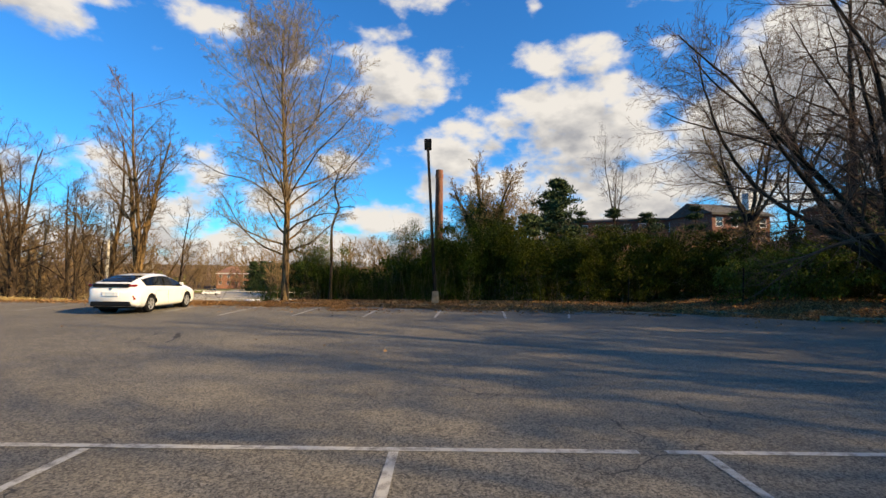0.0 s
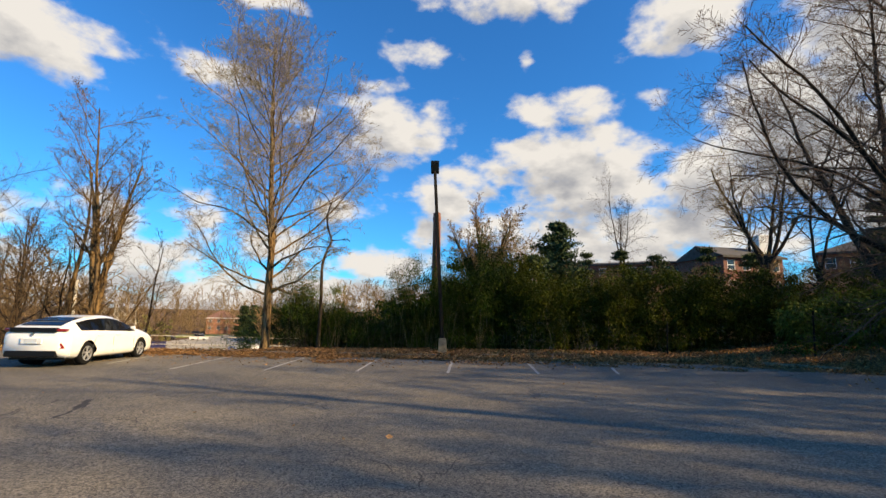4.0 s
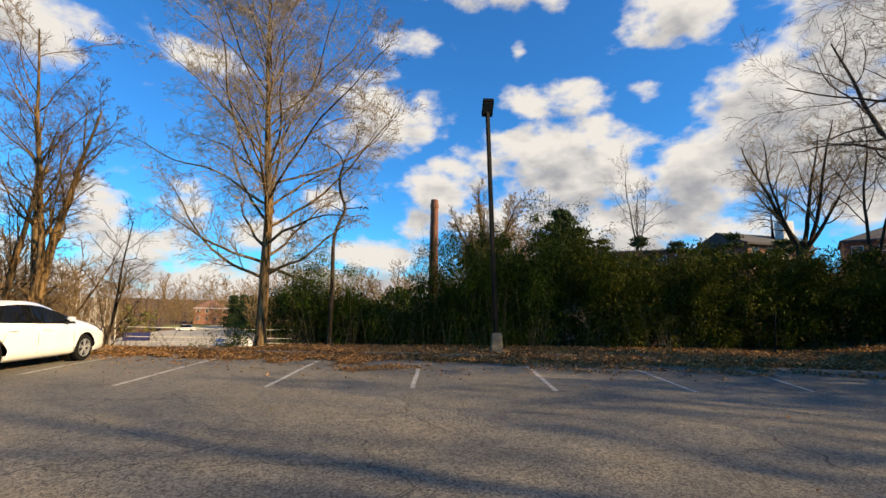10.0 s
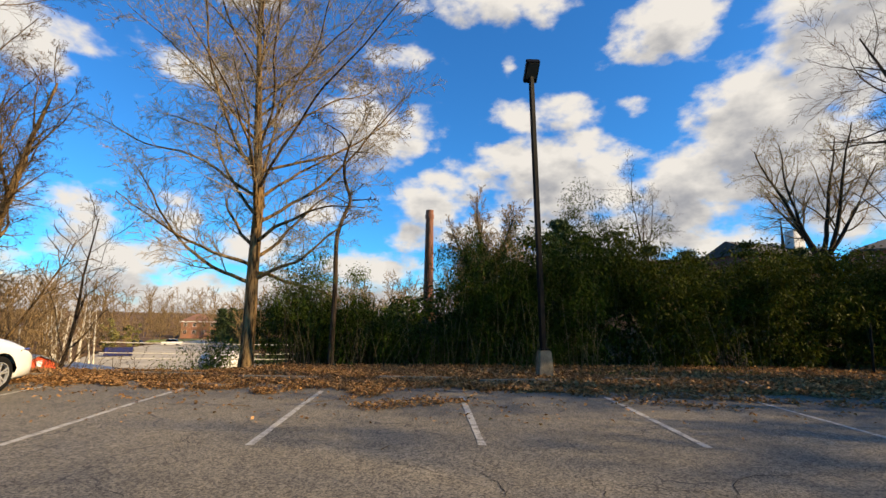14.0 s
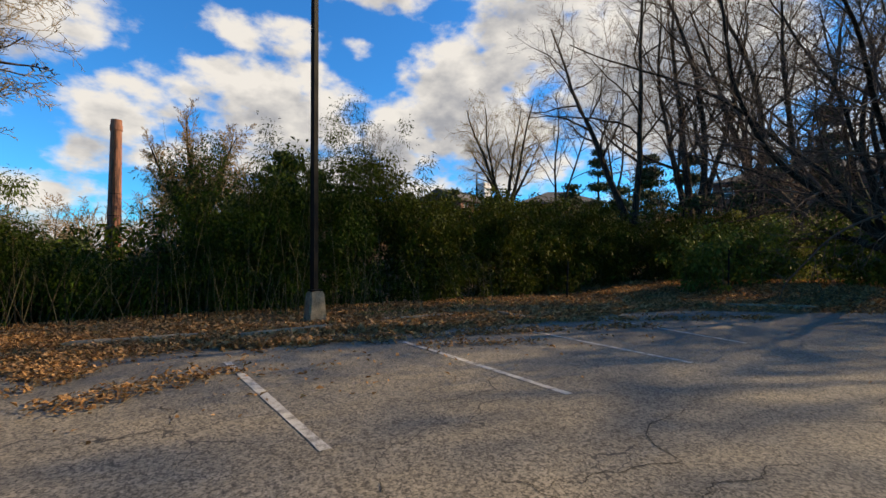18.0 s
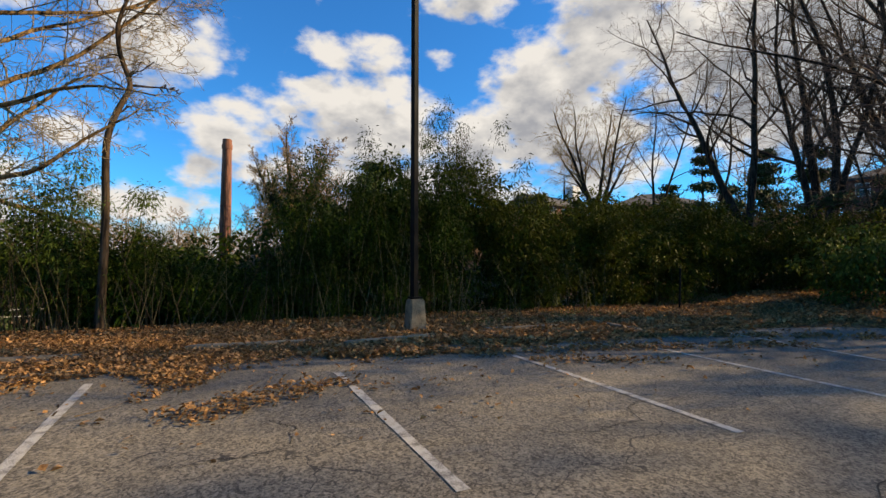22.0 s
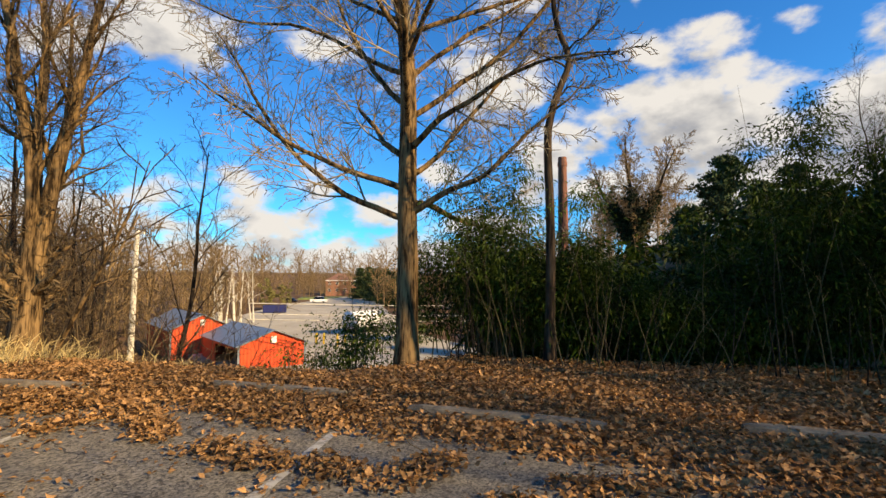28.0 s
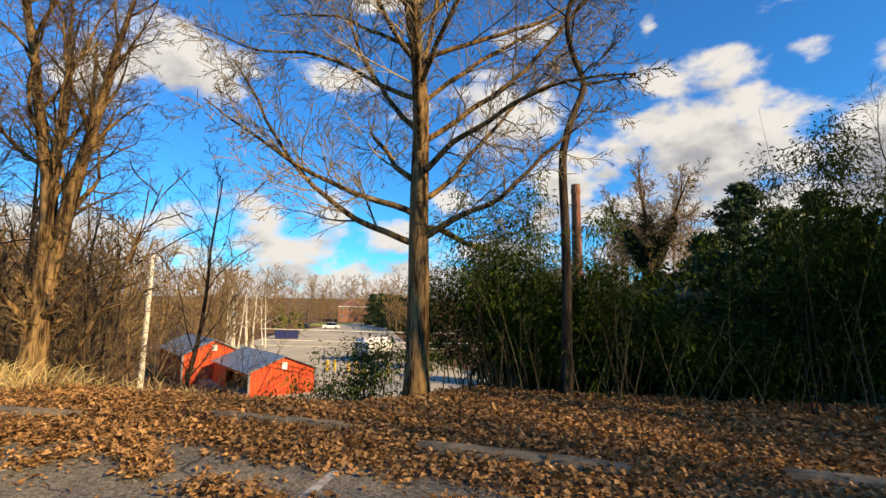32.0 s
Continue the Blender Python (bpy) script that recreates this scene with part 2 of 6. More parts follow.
def paint_material():
    m, nt, b = shader("worn_white_paint", 0.75)
    worn = tex(nt, "Noise", 9.0, 8.0)
    grit = tex(nt, "Voronoi", 75.0)
    fac = math_node(nt, "ADD", math_node(nt, "MULTIPLY", worn.outputs[0], 1.0), math_node(nt, "MULTIPLY", grit.outputs["Distance"], 0.25))
    col = ramp(nt, fac, (0.47, (0.07, 0.064, 0.052)), (0.62, (0.20, 0.188, 0.165)), (0.80, (0.40, 0.38, 0.335)))
    nt.links.new(col, b.inputs["Base Color"])
    relief(nt, b, grit.outputs["Distance"], 0.5, 0.005)
    return m


def ground_material():
    """Leaf litter and dry grass by the lot, gravel yard in the valley, brown woodland beyond."""
    m, nt, b = shader("earth", 0.95)
    n = tex(nt, "Noise", 0.12, 6.0)
    f = tex(nt, "Noise", 9.0, 8.0)
    both = math_node(nt, "ADD", math_node(nt, "MULTIPLY", n.outputs[0], 0.5), math_node(nt, "MULTIPLY", f.outputs[0], 0.5))
    col = ramp(nt, both, (0.35, (0.05, 0.028, 0.016)), (0.55, (0.15, 0.085, 0.043)), (0.7, (0.30, 0.19, 0.095)))
    nt.links.new(col, b.inputs["Base Color"])
    relief(nt, b, f.outputs[0], 0.7, 0.04)
    return m


def brick_material(name, a, c):
    m, nt, b = shader(name, 0.85)
    t = tex(nt, "Brick", 1.0, stretch=(1, 1, 1))
    tc = nt.nodes.new("ShaderNodeTexCoord")
    sep, com = nt.nodes.new("ShaderNodeSeparateXYZ"), nt.nodes.new("ShaderNodeCombineXYZ")
    nt.links.new(tc.outputs["Object"], sep.inputs[0])
    nt.links.new(math_node(nt, "ADD", sep.outputs[0], sep.outputs[1]), com.inputs[0])
    nt.links.new(sep.outputs[2], com.inputs[1])
    nt.links.new(com.outputs[0], t.inputs["Vector"])
    t.inputs["Scale"].default_value, t.inputs["Brick Width"].default_value, t.inputs["Row Height"].default_value = 1.0, 0.22, 0.075
    t.inputs["Mortar Size"].default_value = 0.008
    t.inputs["Color1"].default_value, t.inputs["Color2"].default_value, t.inputs["Mortar"].default_value = (*a, 1), (*c, 1), (0.2, 0.15, 0.12, 1)
    n = tex(nt, "Noise", 1.2, 5.0)
    col = mix(nt, 1.0, t.outputs[0], ramp(nt, n.outputs[0], (0.3, (0.75, 0.75, 0.75)), (0.7, (1.1, 1.05, 1.0))), "MULTIPLY")
    nt.links.new(col, b.inputs["Base Color"])
    return m


ASPHALT, PAINT, EARTH = asphalt_material(), paint_material(), ground_material()
TAR = mottled("crack_dirt", (0.004, 0.0035, 0.003), (0.02, 0.015, 0.010), 12.0, 0.95, bump=0.0)
CONCRETE = mottled("weathered_concrete", (0.06, 0.046, 0.028), (0.29, 0.225, 0.145), 5.0, 0.9, bump=0.5)
YARD = mottled("pale_yard", (0.26, 0.23, 0.175), (0.44, 0.39, 0.30), 0.15, 0.95, bump=0.0)
BARK_TAN = mottled("tan_bark", (0.024, 0.014, 0.0065), (0.235, 0.145, 0.066), 9.0, 0.9, stretch=(1, 1, 0.14), bump=1.0, fine=34.0, sharp=0.085)
BARK_GREY = mottled("grey_bark", (0.010, 0.0075, 0.0055), (0.05, 0.037, 0.026), 9.0, 0.9, stretch=(1, 1, 0.14), bump=1.0, fine=34.0, sharp=0.085)
BARK_BROWN = mottled("brown_bark", (0.016, 0.011, 0.0075), (0.08, 0.053, 0.033), 9.0, 0.9, stretch=(1, 1, 0.14), bump=1.0, fine=34.0, sharp=0.085)
TWIG_TAN = mottled("tan_twigs", (0.11, 0.072, 0.036), (0.27, 0.18, 0.092), 3.0, 0.9, bump=0.0)
TWIG_GREY = mottled("grey_twigs", (0.022, 0.015, 0.011), (0.075, 0.052, 0.037), 3.0, 0.9, bump=0.0)
TWIG_GOLD = mottled("golden_twigs", (0.14, 0.108, 0.067), (0.34, 0.268, 0.172), 3.0, 0.9, bump=0.0)
TWIG_BROWN = mottled("brown_brush_twigs", (0.065, 0.044, 0.024), (0.20, 0.135, 0.074), 3.0, 0.9, bump=0.0)
TWIG_RED = mottled("reddish_twigs", (0.055, 0.036, 0.027), (0.16, 0.108, 0.08), 3.0, 0.9, bump=0.0)
BUDS = mottled("olive_buds", (0.16, 0.14, 0.05), (0.3, 0.27, 0.1), 3.0, 0.8, bump=0.0, vary=0.3, thin=0.4)
# near-black ends put the shaded depth of the hedge into the leaf colour
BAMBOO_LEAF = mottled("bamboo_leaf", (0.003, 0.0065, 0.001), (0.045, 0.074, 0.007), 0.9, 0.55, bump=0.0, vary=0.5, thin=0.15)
# the yellow-green end paints sunlit highlights into the leaves beyond x = 2
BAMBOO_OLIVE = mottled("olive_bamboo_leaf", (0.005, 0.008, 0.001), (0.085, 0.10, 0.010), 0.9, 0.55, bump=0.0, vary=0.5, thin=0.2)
BUSH_LEAF = mottled("bush_leaf", (0.03, 0.05, 0.010), (0.11, 0.15, 0.03), 0.9, 0.55, bump=0.0, vary=0.45, thin=0.3)
SHRUB_LEAF = mottled("shrub_leaf", (0.09, 0.11, 0.022), (0.21, 0.22, 0.05), 0.9, 0.5, bump=0.0, vary=0.35, thin=0.35)
CANE = mottled("bamboo_cane", (0.04, 0.036, 0.016), (0.12, 0.10, 0.054), 3.0, 0.5, bump=0.0)
PINE = mottled("pine_needles", (0.02, 0.035, 0.014), (0.06, 0.085, 0.03), 1.0, 0.7, bump=0.0, vary=0.3)
IVY = mottled("ivy", (0.010, 0.014, 0.005), (0.04, 0.046, 0.016), 1.0, 0.7, bump=0.0, vary=0.3)
LITTER = mottled("dead_leaf", (0.085, 0.038, 0.017), (0.54, 0.30, 0.13), 14.0, 0.8, bump=0.0, vary=0.5, thin=0.2)
STRAW = mottled("dry_grass", (0.40, 0.29, 0.12), (0.68, 0.53, 0.26), 3.0, 0.8, bump=0.0, vary=0.3, thin=0.3)
GREEN_GRASS = mottled("green_grass", (0.06, 0.10, 0.02), (0.15, 0.2, 0.05), 3.0, 0.7, bump=0.0, vary=0.3, thin=0.3)
BLACK_METAL = mottled("dark_painted_steel", (0.004, 0.004, 0.0043), (0.009, 0.009, 0.0088), 6.0, 0.6, 0.0, 0.05)
BLACK_METAL.node_tree.nodes["Principled BSDF"].inputs["Specular IOR Level"].default_value = 0.1
BRICK_A = brick_material("red_brick", (0.13, 0.032, 0.022), (0.19, 0.05, 0.034))
BRICK_B = brick_material("orange_brick", (0.30, 0.115, 0.07), (0.40, 0.17, 0.10))
DARK_ROOF = mottled("dark_shingle", (0.035, 0.033, 0.032), (0.085, 0.08, 0.075), 1.5, 0.9, bump=0.3)
RED_ROOF = mottled("red_brown_shingle", (0.13, 0.06, 0.04), (0.26, 0.13, 0.09), 1.5, 0.9, bump=0.3)
ROOF = mottled("weathered_shingle", (0.11, 0.105, 0.1), (0.25, 0.24, 0.225), 1.5, 0.9, bump=0.3)
METAL_ROOF = mottled("grey_metal_roof", (0.14, 0.17, 0.2), (0.22, 0.26, 0.29), 0.8, 0.45, 0.4, 0.05)
RED_STEEL = mottled("red_metal_siding", (0.5, 0.055, 0.018), (0.62, 0.085, 0.028), 0.7, 0.5, 0.0, 0.03)
WHITE_TRIM = plain("white_trim", (0.75, 0.74, 0.70), 0.6)
WINDOW = plain("window_glass", (0.03, 0.035, 0.04), 0.08)
UPOLE = mottled("pale_pole", (0.42, 0.38, 0.30), (0.68, 0.63, 0.53), 2.0, 0.9, stretch=(1, 1, 0.2), bump=0.3)

for m in (BARK_TAN, BARK_GREY, BARK_BROWN, TWIG_TAN, TWIG_GOLD, TWIG_BROWN, TWIG_RED, TWIG_GREY, CANE, EARTH, PINE, IVY):
    m.node_tree.nodes["Principled BSDF"].inputs["Specular IOR Level"].default_value = 0.12

# ---- building helpers ----
def mesh_from(name, verts, faces, smooth=False):
    """A mesh from arrays: verts (n, 3), faces (m, 3) or (m, 4)."""
    me = bpy.data.meshes.new(name)
    verts, faces = np.asarray(verts, dtype=np.float32), np.asarray(faces, dtype=np.int32)
    k = faces.shape[1]
    me.vertices.add(len(verts))
    me.vertices.foreach_set("co", verts.ravel())
    me.loops.add(faces.size)
    me.loops.foreach_set("vertex_index", faces.ravel())
    me.polygons.add(len(faces))
    me.polygons.foreach_set("loop_start", np.arange(0, faces.size, k, dtype=np.int32))
    if smooth:
        me.polygons.foreach_set("use_smooth", np.ones(len(faces), dtype=bool))
    me.update(calc_edges=True)
    return me


def piece(name, me, material, parent=None, label="", at=None):
    ob = new(name, me)
    if material and not me.materials:
        me.materials.append(material)
    if parent:
        ob.parent = parent
    if at is not None:
        ob.matrix_basis = at
    if label:
        ob["label"] = label
    return ob


def part(name, bm, material, parent, label="", smooth=False, at=None):
    me = bpy.data.meshes.new(name)
    bm.normal_update()
    bm.to_mesh(me)
    bm.free()
    if smooth:
        me.polygons.foreach_set("use_smooth", np.ones(len(me.polygons), dtype=bool))
    return piece(name, me, material, parent, label, at)


def thing(name, label, category, at=None, group="", kind=""):
    ob = tagged(new(name), label, category, group, kind)
    if at is not None:
        ob.matrix_basis = at
    return ob


def box(bm, x0, x1, y0, y1, z0, z1, bevel=0.0, m=None):
    vs = bmesh.ops.create_cube(bm, size=1.0)["verts"]
    bmesh.ops.transform(bm, matrix=Matrix.Translation(((x0 + x1) / 2, (y0 + y1) / 2, (z0 + z1) / 2)) @ Matrix.Diagonal((x1 - x0, y1 - y0, z1 - z0, 1)), verts=vs)
    if bevel:
        made = bmesh.ops.bevel(bm, geom=list({e for v in vs for e in v.link_edges}), offset=bevel, segments=2, affect="EDGES", profile=0.6)
        vs = list({v for f in made["faces"] for v in f.verts} | {v for v in vs if v.is_valid})
    if m is not None:
        bmesh.ops.transform(bm, matrix=m, verts=[v for v in vs if v.is_valid])
    return bm


def rod(bm, a, b, r0, r1=None, sides=8):
    a, b = Vector(a), Vector(b)
    m = Matrix.Translation((a + b) / 2) @ (b - a).to_track_quat("Z", "Y").to_matrix().to_4x4()
    bmesh.ops.create_cone(bm, cap_ends=True, segments=sides, radius1=r0, radius2=r0 if r1 is None else r1, depth=(b - a).length, matrix=m)
    return bm


def tubes(lines, sides):
    """Tapered tubes along many lines: a list of (points (n, 3), radii (n))."""
    vs, fs, base = [], [], 0
    groups = {}
    for p, r in lines:
        groups.setdefault(len(p), []).append((p, r))
    for n, items in groups.items():
        p, r = np.array([i[0] for i in items]), np.array([i[1] for i in items])
        tan = np.gradient(p, axis=1)
        tan /= np.linalg.norm(tan, axis=2, keepdims=True) + 1e-9
        ref = np.where(np.abs(tan[..., 2:3]) > 0.9, np.array([1.0, 0, 0]), np.array([0, 0, 1.0]))
        u = np.cross(tan, ref)
        u /= np.linalg.norm(u, axis=2, keepdims=True) + 1e-9
        w = np.cross(tan, u)
        a = np.arange(sides) * 2 * np.pi / sides
        ring = p[:, :, None] + r[:, :, None, None] * (u[:, :, None] * np.cos(a)[:, None] + w[:, :, None] * np.sin(a)[:, None])
        count = len(items)
        vs.append(ring.reshape(-1, 3))
        b, i, k = np.meshgrid(np.arange(count), np.arange(n - 1), np.arange(sides), indexing="ij")
        at = lambda i, k: base + (b * n + i) * sides + k % sides
        fs.append(np.stack([at(i, k), at(i, k + 1), at(i + 1, k + 1), at(i + 1, k)], -1).reshape(-1, 4))
        base += count * n * sides
    return np.concatenate(vs), np.concatenate(fs)


def leaves(points, ways, length, width, rng, droop=0.0, lift=0.12):
    """A folded diamond leaf at each point along its way."""
    n = len(points)
    ways = ways / (np.linalg.norm(ways, axis=1, keepdims=True) + 1e-9)
    side = np.cross(ways, rng.normal(size=(n, 3)))
    side /= np.linalg.norm(side, axis=1, keepdims=True) + 1e-9
    nor = np.cross(side, ways)
    ln = (length * rng.uniform(0.6, 1.3, n))[:, None]
    wd = (width * rng.uniform(0.7, 1.2, n))[:, None]
    mid = points + ways * ln * 0.45
    tip = points + ways * ln + np.array([0, 0, -1.0]) * droop * ln
    v = np.stack([points, mid + side * wd * 0.5 + nor * ln * lift, tip, mid - side * wd * 0.5 + nor * ln * lift], 1).reshape(-1, 3)
    return v, np.arange(n * 4).reshape(n, 4)


def smooth_step(x, a, b):
    t = np.clip((x - a) / (b - a), 0, 1)
    return t * t * (3 - 2 * t)


def height(x, y):
    """The lie of the land: the lot, the bank that falls to the valley yard, the hill to the north-east, the far slopes."""
    x, y = np.asarray(x, dtype=float), np.asarray(y, dtype=float)
    z = 0.11 * np.clip((y - 8) / 11, 0, 1) + 0.22 * smooth_step(x, 9, 16) * smooth_step(y, 0, 6)
    z = z + 0.22 * smooth_step(x, 11.5, 15) * smooth_step(y, 13, 17)
    west = 1 - smooth_step(x, -6, 16)
    lip = 1 - smooth_step(x, -10.2, -7.6)
    bank = -6.1 * (lip * smooth_step(y, 23.2, 37) + (1 - lip) * smooth_step(y, 25.4, 41))
    hill = 9.0 * smooth_step(y, 27, 75) * (0.75 + 0.25 * smooth_step(y, 75, 140))
    east = 6.2 * smooth_step(x, 22, 46) * smooth_step(y, 20, 40)
    z = z + west * bank + np.maximum((1 - west) * hill, east)
    z = z + 3.0 * smooth_step(x, 30, 70) * (1 - smooth_step(y, 30, 60)) * 0.2
    far = np.hypot(x, y)
    z = z + 10 * smooth_step(y, 190, 420) * west + 14 * smooth_step(far, 350, 1100)
    z = z - 2.5 * smooth_step(-x, 24, 60) * (1 - smooth_step(y, 30, 45)) 
    return z


def ground_at(x, y):
    return float(height(x, y))

# ---- setting: ground, lot, markings ----
def axis_steps(near, far):
    a = list(np.arange(-near, near + 0.01, 1.5))
    s, step = near, 2.0
    while s < far:
        s += step
        step *= 1.22
        a = [-s] + a + [s]
    return np.array(a)


LOT = [(-48, -22), (-48, 22.4), (-3.0, 22.4), (2.0, 21.7), (5.0, 20.9), (8.8, 19.7), (10.8, 17.6), (12.3, 15.4), (16.0, 12.7), (20.6, 12.2), (23.5, 10.9), (22.0, 4.0), (20.5, -22)]


def inside(poly, x, y):
    hit = np.zeros(np.shape(x), dtype=bool)
    for (x0, y0), (x1, y1) in zip(poly, poly[1:] + poly[:1]):
        cross = ((y0 > y) != (y1 > y)) & (x < (x1 - x0) * (y - y0) / (y1 - y0 + 1e-12) + x0)
        hit ^= cross
    return hit


def ground():
    ax, ay = axis_steps(48, 2600), axis_steps(48, 2600) + 12
    gx, gy = np.meshgrid(ax, ay)
    z = height(gx, gy)
    rng = np.random.default_rng(3)
    z = z + np.where(inside(LOT, gx, gy), -0.12, 0.0) + rng.normal(0, 0.025, z.shape) * ~inside(LOT, gx, gy)
    v = np.stack([gx, gy, z], -1).reshape(-1, 3)
    n, m = gx.shape
    i, k = np.meshgrid(np.arange(n - 1), np.arange(m - 1), indexing="ij")
    q = i * m + k
    tagged(piece("ground", mesh_from("ground", v, np.stack([q, q + 1, q + m + 1, q + m], -1).reshape(-1, 4), True), EARTH),
           "brown earth under dead leaves and dry grass", "ground", kind="structure")


def sheet(name, poly, material, label, category, cell=1.0, lift=0.0, thick=0.08, z=None):
    """A slab that follows the land over an outline, with a rim."""
    bm = bmesh.new()
    top = bm.faces.new([bm.verts.new((x, y, 0)) for x, y in poly])
    xs, ys = [p[0] for p in poly], [p[1] for p in poly]
    for axis, lo, hi in ((0, min(xs), max(xs)), (1, min(ys), max(ys))):
        c = lo + cell
        while c < hi:
            no = (1, 0, 0) if axis == 0 else (0, 1, 0)
            co = (c, 0, 0) if axis == 0 else (0, c, 0)
            bmesh.ops.bisect_plane(bm, geom=bm.verts[:] + bm.edges[:] + bm.faces[:], plane_co=co, plane_no=no)
            c += cell
    bmesh.ops.recalc_face_normals(bm, faces=bm.faces)
    if bm.faces[:][0].normal.z < 0:
        bmesh.ops.reverse_faces(bm, faces=bm.faces)
    skirt = bmesh.ops.extrude_edge_only(bm, edges=[e for e in bm.edges if e.is_boundary])
    low = {v for v in skirt["geom"] if isinstance(v, bmesh.types.BMVert)}
    for v in bm.verts:
        v.co.z = (ground_at(v.co.x, v.co.y) if z is None else z) + (lift - thick if v in low else lift)
    return tagged(part(name, bm, material, None), label, category, kind="structure")


def stripe(parent, x0, y0, x1, y1, width=0.092):
    """One painted line in short runs that follow the asphalt, with lost bits."""
    a, b = Vector((x0, y0, 0)), Vector((x1, y1, 0))
    side = (b - a).cross(Vector((0, 0, 1))).normalized() * width / 2
    n = max(2, int((b - a).length / 0.25))
    rng = random.Random(int(x0 * 31 + y0 * 17))
    bm = bmesh.new()
    rows = []
    for i in range(n + 1):
        p = a.lerp(b, i / n)
        j = side * rng.uniform(0.86, 1.06)
        rows.append([bm.verts.new((q.x, q.y, ground_at(q.x, q.y) + 0.006)) for q in (p - j, p + j)])
    for r, s in zip(rows, rows[1:]):
        if rng.random() > 0.012:
            bm.faces.new((r[0], r[1], s[1], s[0]))
    part("stripe", bm, PAINT, parent)


ground()
sheet("pavement", LOT, ASPHALT, "cracked grey asphalt car park with painted bays", "asphalt", cell=1.5)
marks = thing("bay_markings", "worn white painted parking bay lines on asphalt", "road marking", kind="structure")
FAR_BAYS = [(-10.38, 17.6, -10.8, 21.2), (-7.85, 16.45, -8.1, 21.6), (-5.3, 16.5, -5.35, 20.5), (-2.78, 16.5, -2.72, 19.9), (-0.28, 16.4, -0.06, 19.9), (2.2, 16.4, 2.5, 19.7), (4.45, 16.6, 5.4, 20.2), (-13.1, 17.4, -13.6, 21.2), (-15.8, 17.4, -16.4, 21.2), (-18.6, 17.4, -19.3, 21.2)]
for line in FAR_BAYS:
    stripe(marks, *line)
stripe(marks, -20.0, 4.34, 9.5, 4.22)
for x in (-16.8, -14.1, -11.35, -8.6, -5.85, -3.13, -0.42, 2.32, 5.05, 7.8):
    stripe(marks, x, 4.2, x - 0.02, -1.0)

def crack(parent, pts, width):
    """An open crack in the asphalt: a dark meandering strip of uneven width."""
    rng = np.random.default_rng(int(abs(pts[0][0]) * 97 + pts[0][1] * 13))
    p = np.array(pts, dtype=float)
    for _ in range(5):
        mid = (p[:-1] + p[1:]) / 2
        ln = np.linalg.norm(p[1:] - p[:-1], axis=1, keepdims=True)
        mid += rng.normal(0, 0.13, mid.shape) * ln
        out = np.empty((len(p) + len(mid), 2))
        out[0::2], out[1::2] = p, mid
        p = out
    tan = np.gradient(p, axis=0)
    tan /= np.linalg.norm(tan, axis=1, keepdims=True) + 1e-9
    side = np.stack([-tan[:, 1], tan[:, 0]], 1) * (width * rng.uniform(0.25, 1.0, len(p)) * np.sin(np.linspace(0.15, 3.0, len(p))))[:, None]
    z = height(p[:, 0], p[:, 1]) + 0.004
    v = np.concatenate([np.column_stack([p - side, z]), np.column_stack([p + side, z])])
    n = len(p)
    k = np.arange(n - 1)
    piece("crack", mesh_from("crack", v, np.stack([k, k + 1, k + 1 + n, k + n], -1)), TAR, parent)


cracks = thing("asphalt_cracks", "dark open cracks wandering over the old asphalt", "crack", kind="structure")
for line in ([(-9.7, 20.3), (-8.7, 20.1), (-8.0, 19.9), (-7.4, 19.8), (-6.8, 19.6), (-5.9, 19.6)],
             [(-2.8, 16.1), (-2.8, 15.2), (-2.8, 14.4)],
             [(-2.1, 15.5), (-1.9, 14.6)],
             [(-6.3, 16.9), (-5.8, 15.8)],
             [(-3.9, 16.1), (-3.6, 15.8), (-3.3, 15.6)],
             [(-0.1, 14.5), (-0.6, 14.6), (-1.1, 14.7), (-1.7, 14.6)],
             [(3.4, 14.9), (1.9, 14.5), (1.2, 14.2)],
             [(1.5, 12.9), (0.2, 12.9), (-0.6, 13.0)],
             [(5.1, 13.0), (3.6, 12.8), (3.1, 12.5)],
             [(-1.9, 17.3), (-1.3, 16.9), (0.6, 17.3)],
             [(-2.0, 15.3), (-1.4, 15.1), (1.8, 15.4)],
             [(-8.8, 18.8), (-7.7, 18.7), (-6.6, 18.9), (-5.2, 19.4)],
             [(-6.4, 18.6), (-6.0, 19.5), (-5.2, 19.3)],
             [(-4.5, 17.6), (-4.0, 17.6), (-3.5, 17.7)],
             [(-3.7, 18.4), (-3.5, 18.0), (-3.7, 17.6)],
             [(-4.5, 17.2), (-4.9, 17.4), (-5.3, 17.2)],
             [(-2.9, 14.6), (-2.2, 13.5)],
             [(4.2, 16.0), (4.5, 14.8)],
             [(-5.6, 12.5), (-4.0, 12.6), (-2.7, 12.4)]):
    crack(cracks, line, 0.0075)

# ---- trees ----
def grow(rng, start, way, length, radius, points, wander, up):
    """One limb: a wandering line that tapers."""
    p, d = np.array(start, dtype=float), np.array(way, dtype=float)
    d /= np.linalg.norm(d)
    line, step = [p.copy()], length / (points - 1)
    for _ in range(points - 1):
        d = d + rng.normal(0, wander, 3) + np.array([0, 0, up])
        d /= np.linalg.norm(d)
        p = p + d * step
        line.append(p.copy())
    t = np.linspace(0, 1, points)
    return np.array(line), radius * (1 - 0.82 * t)


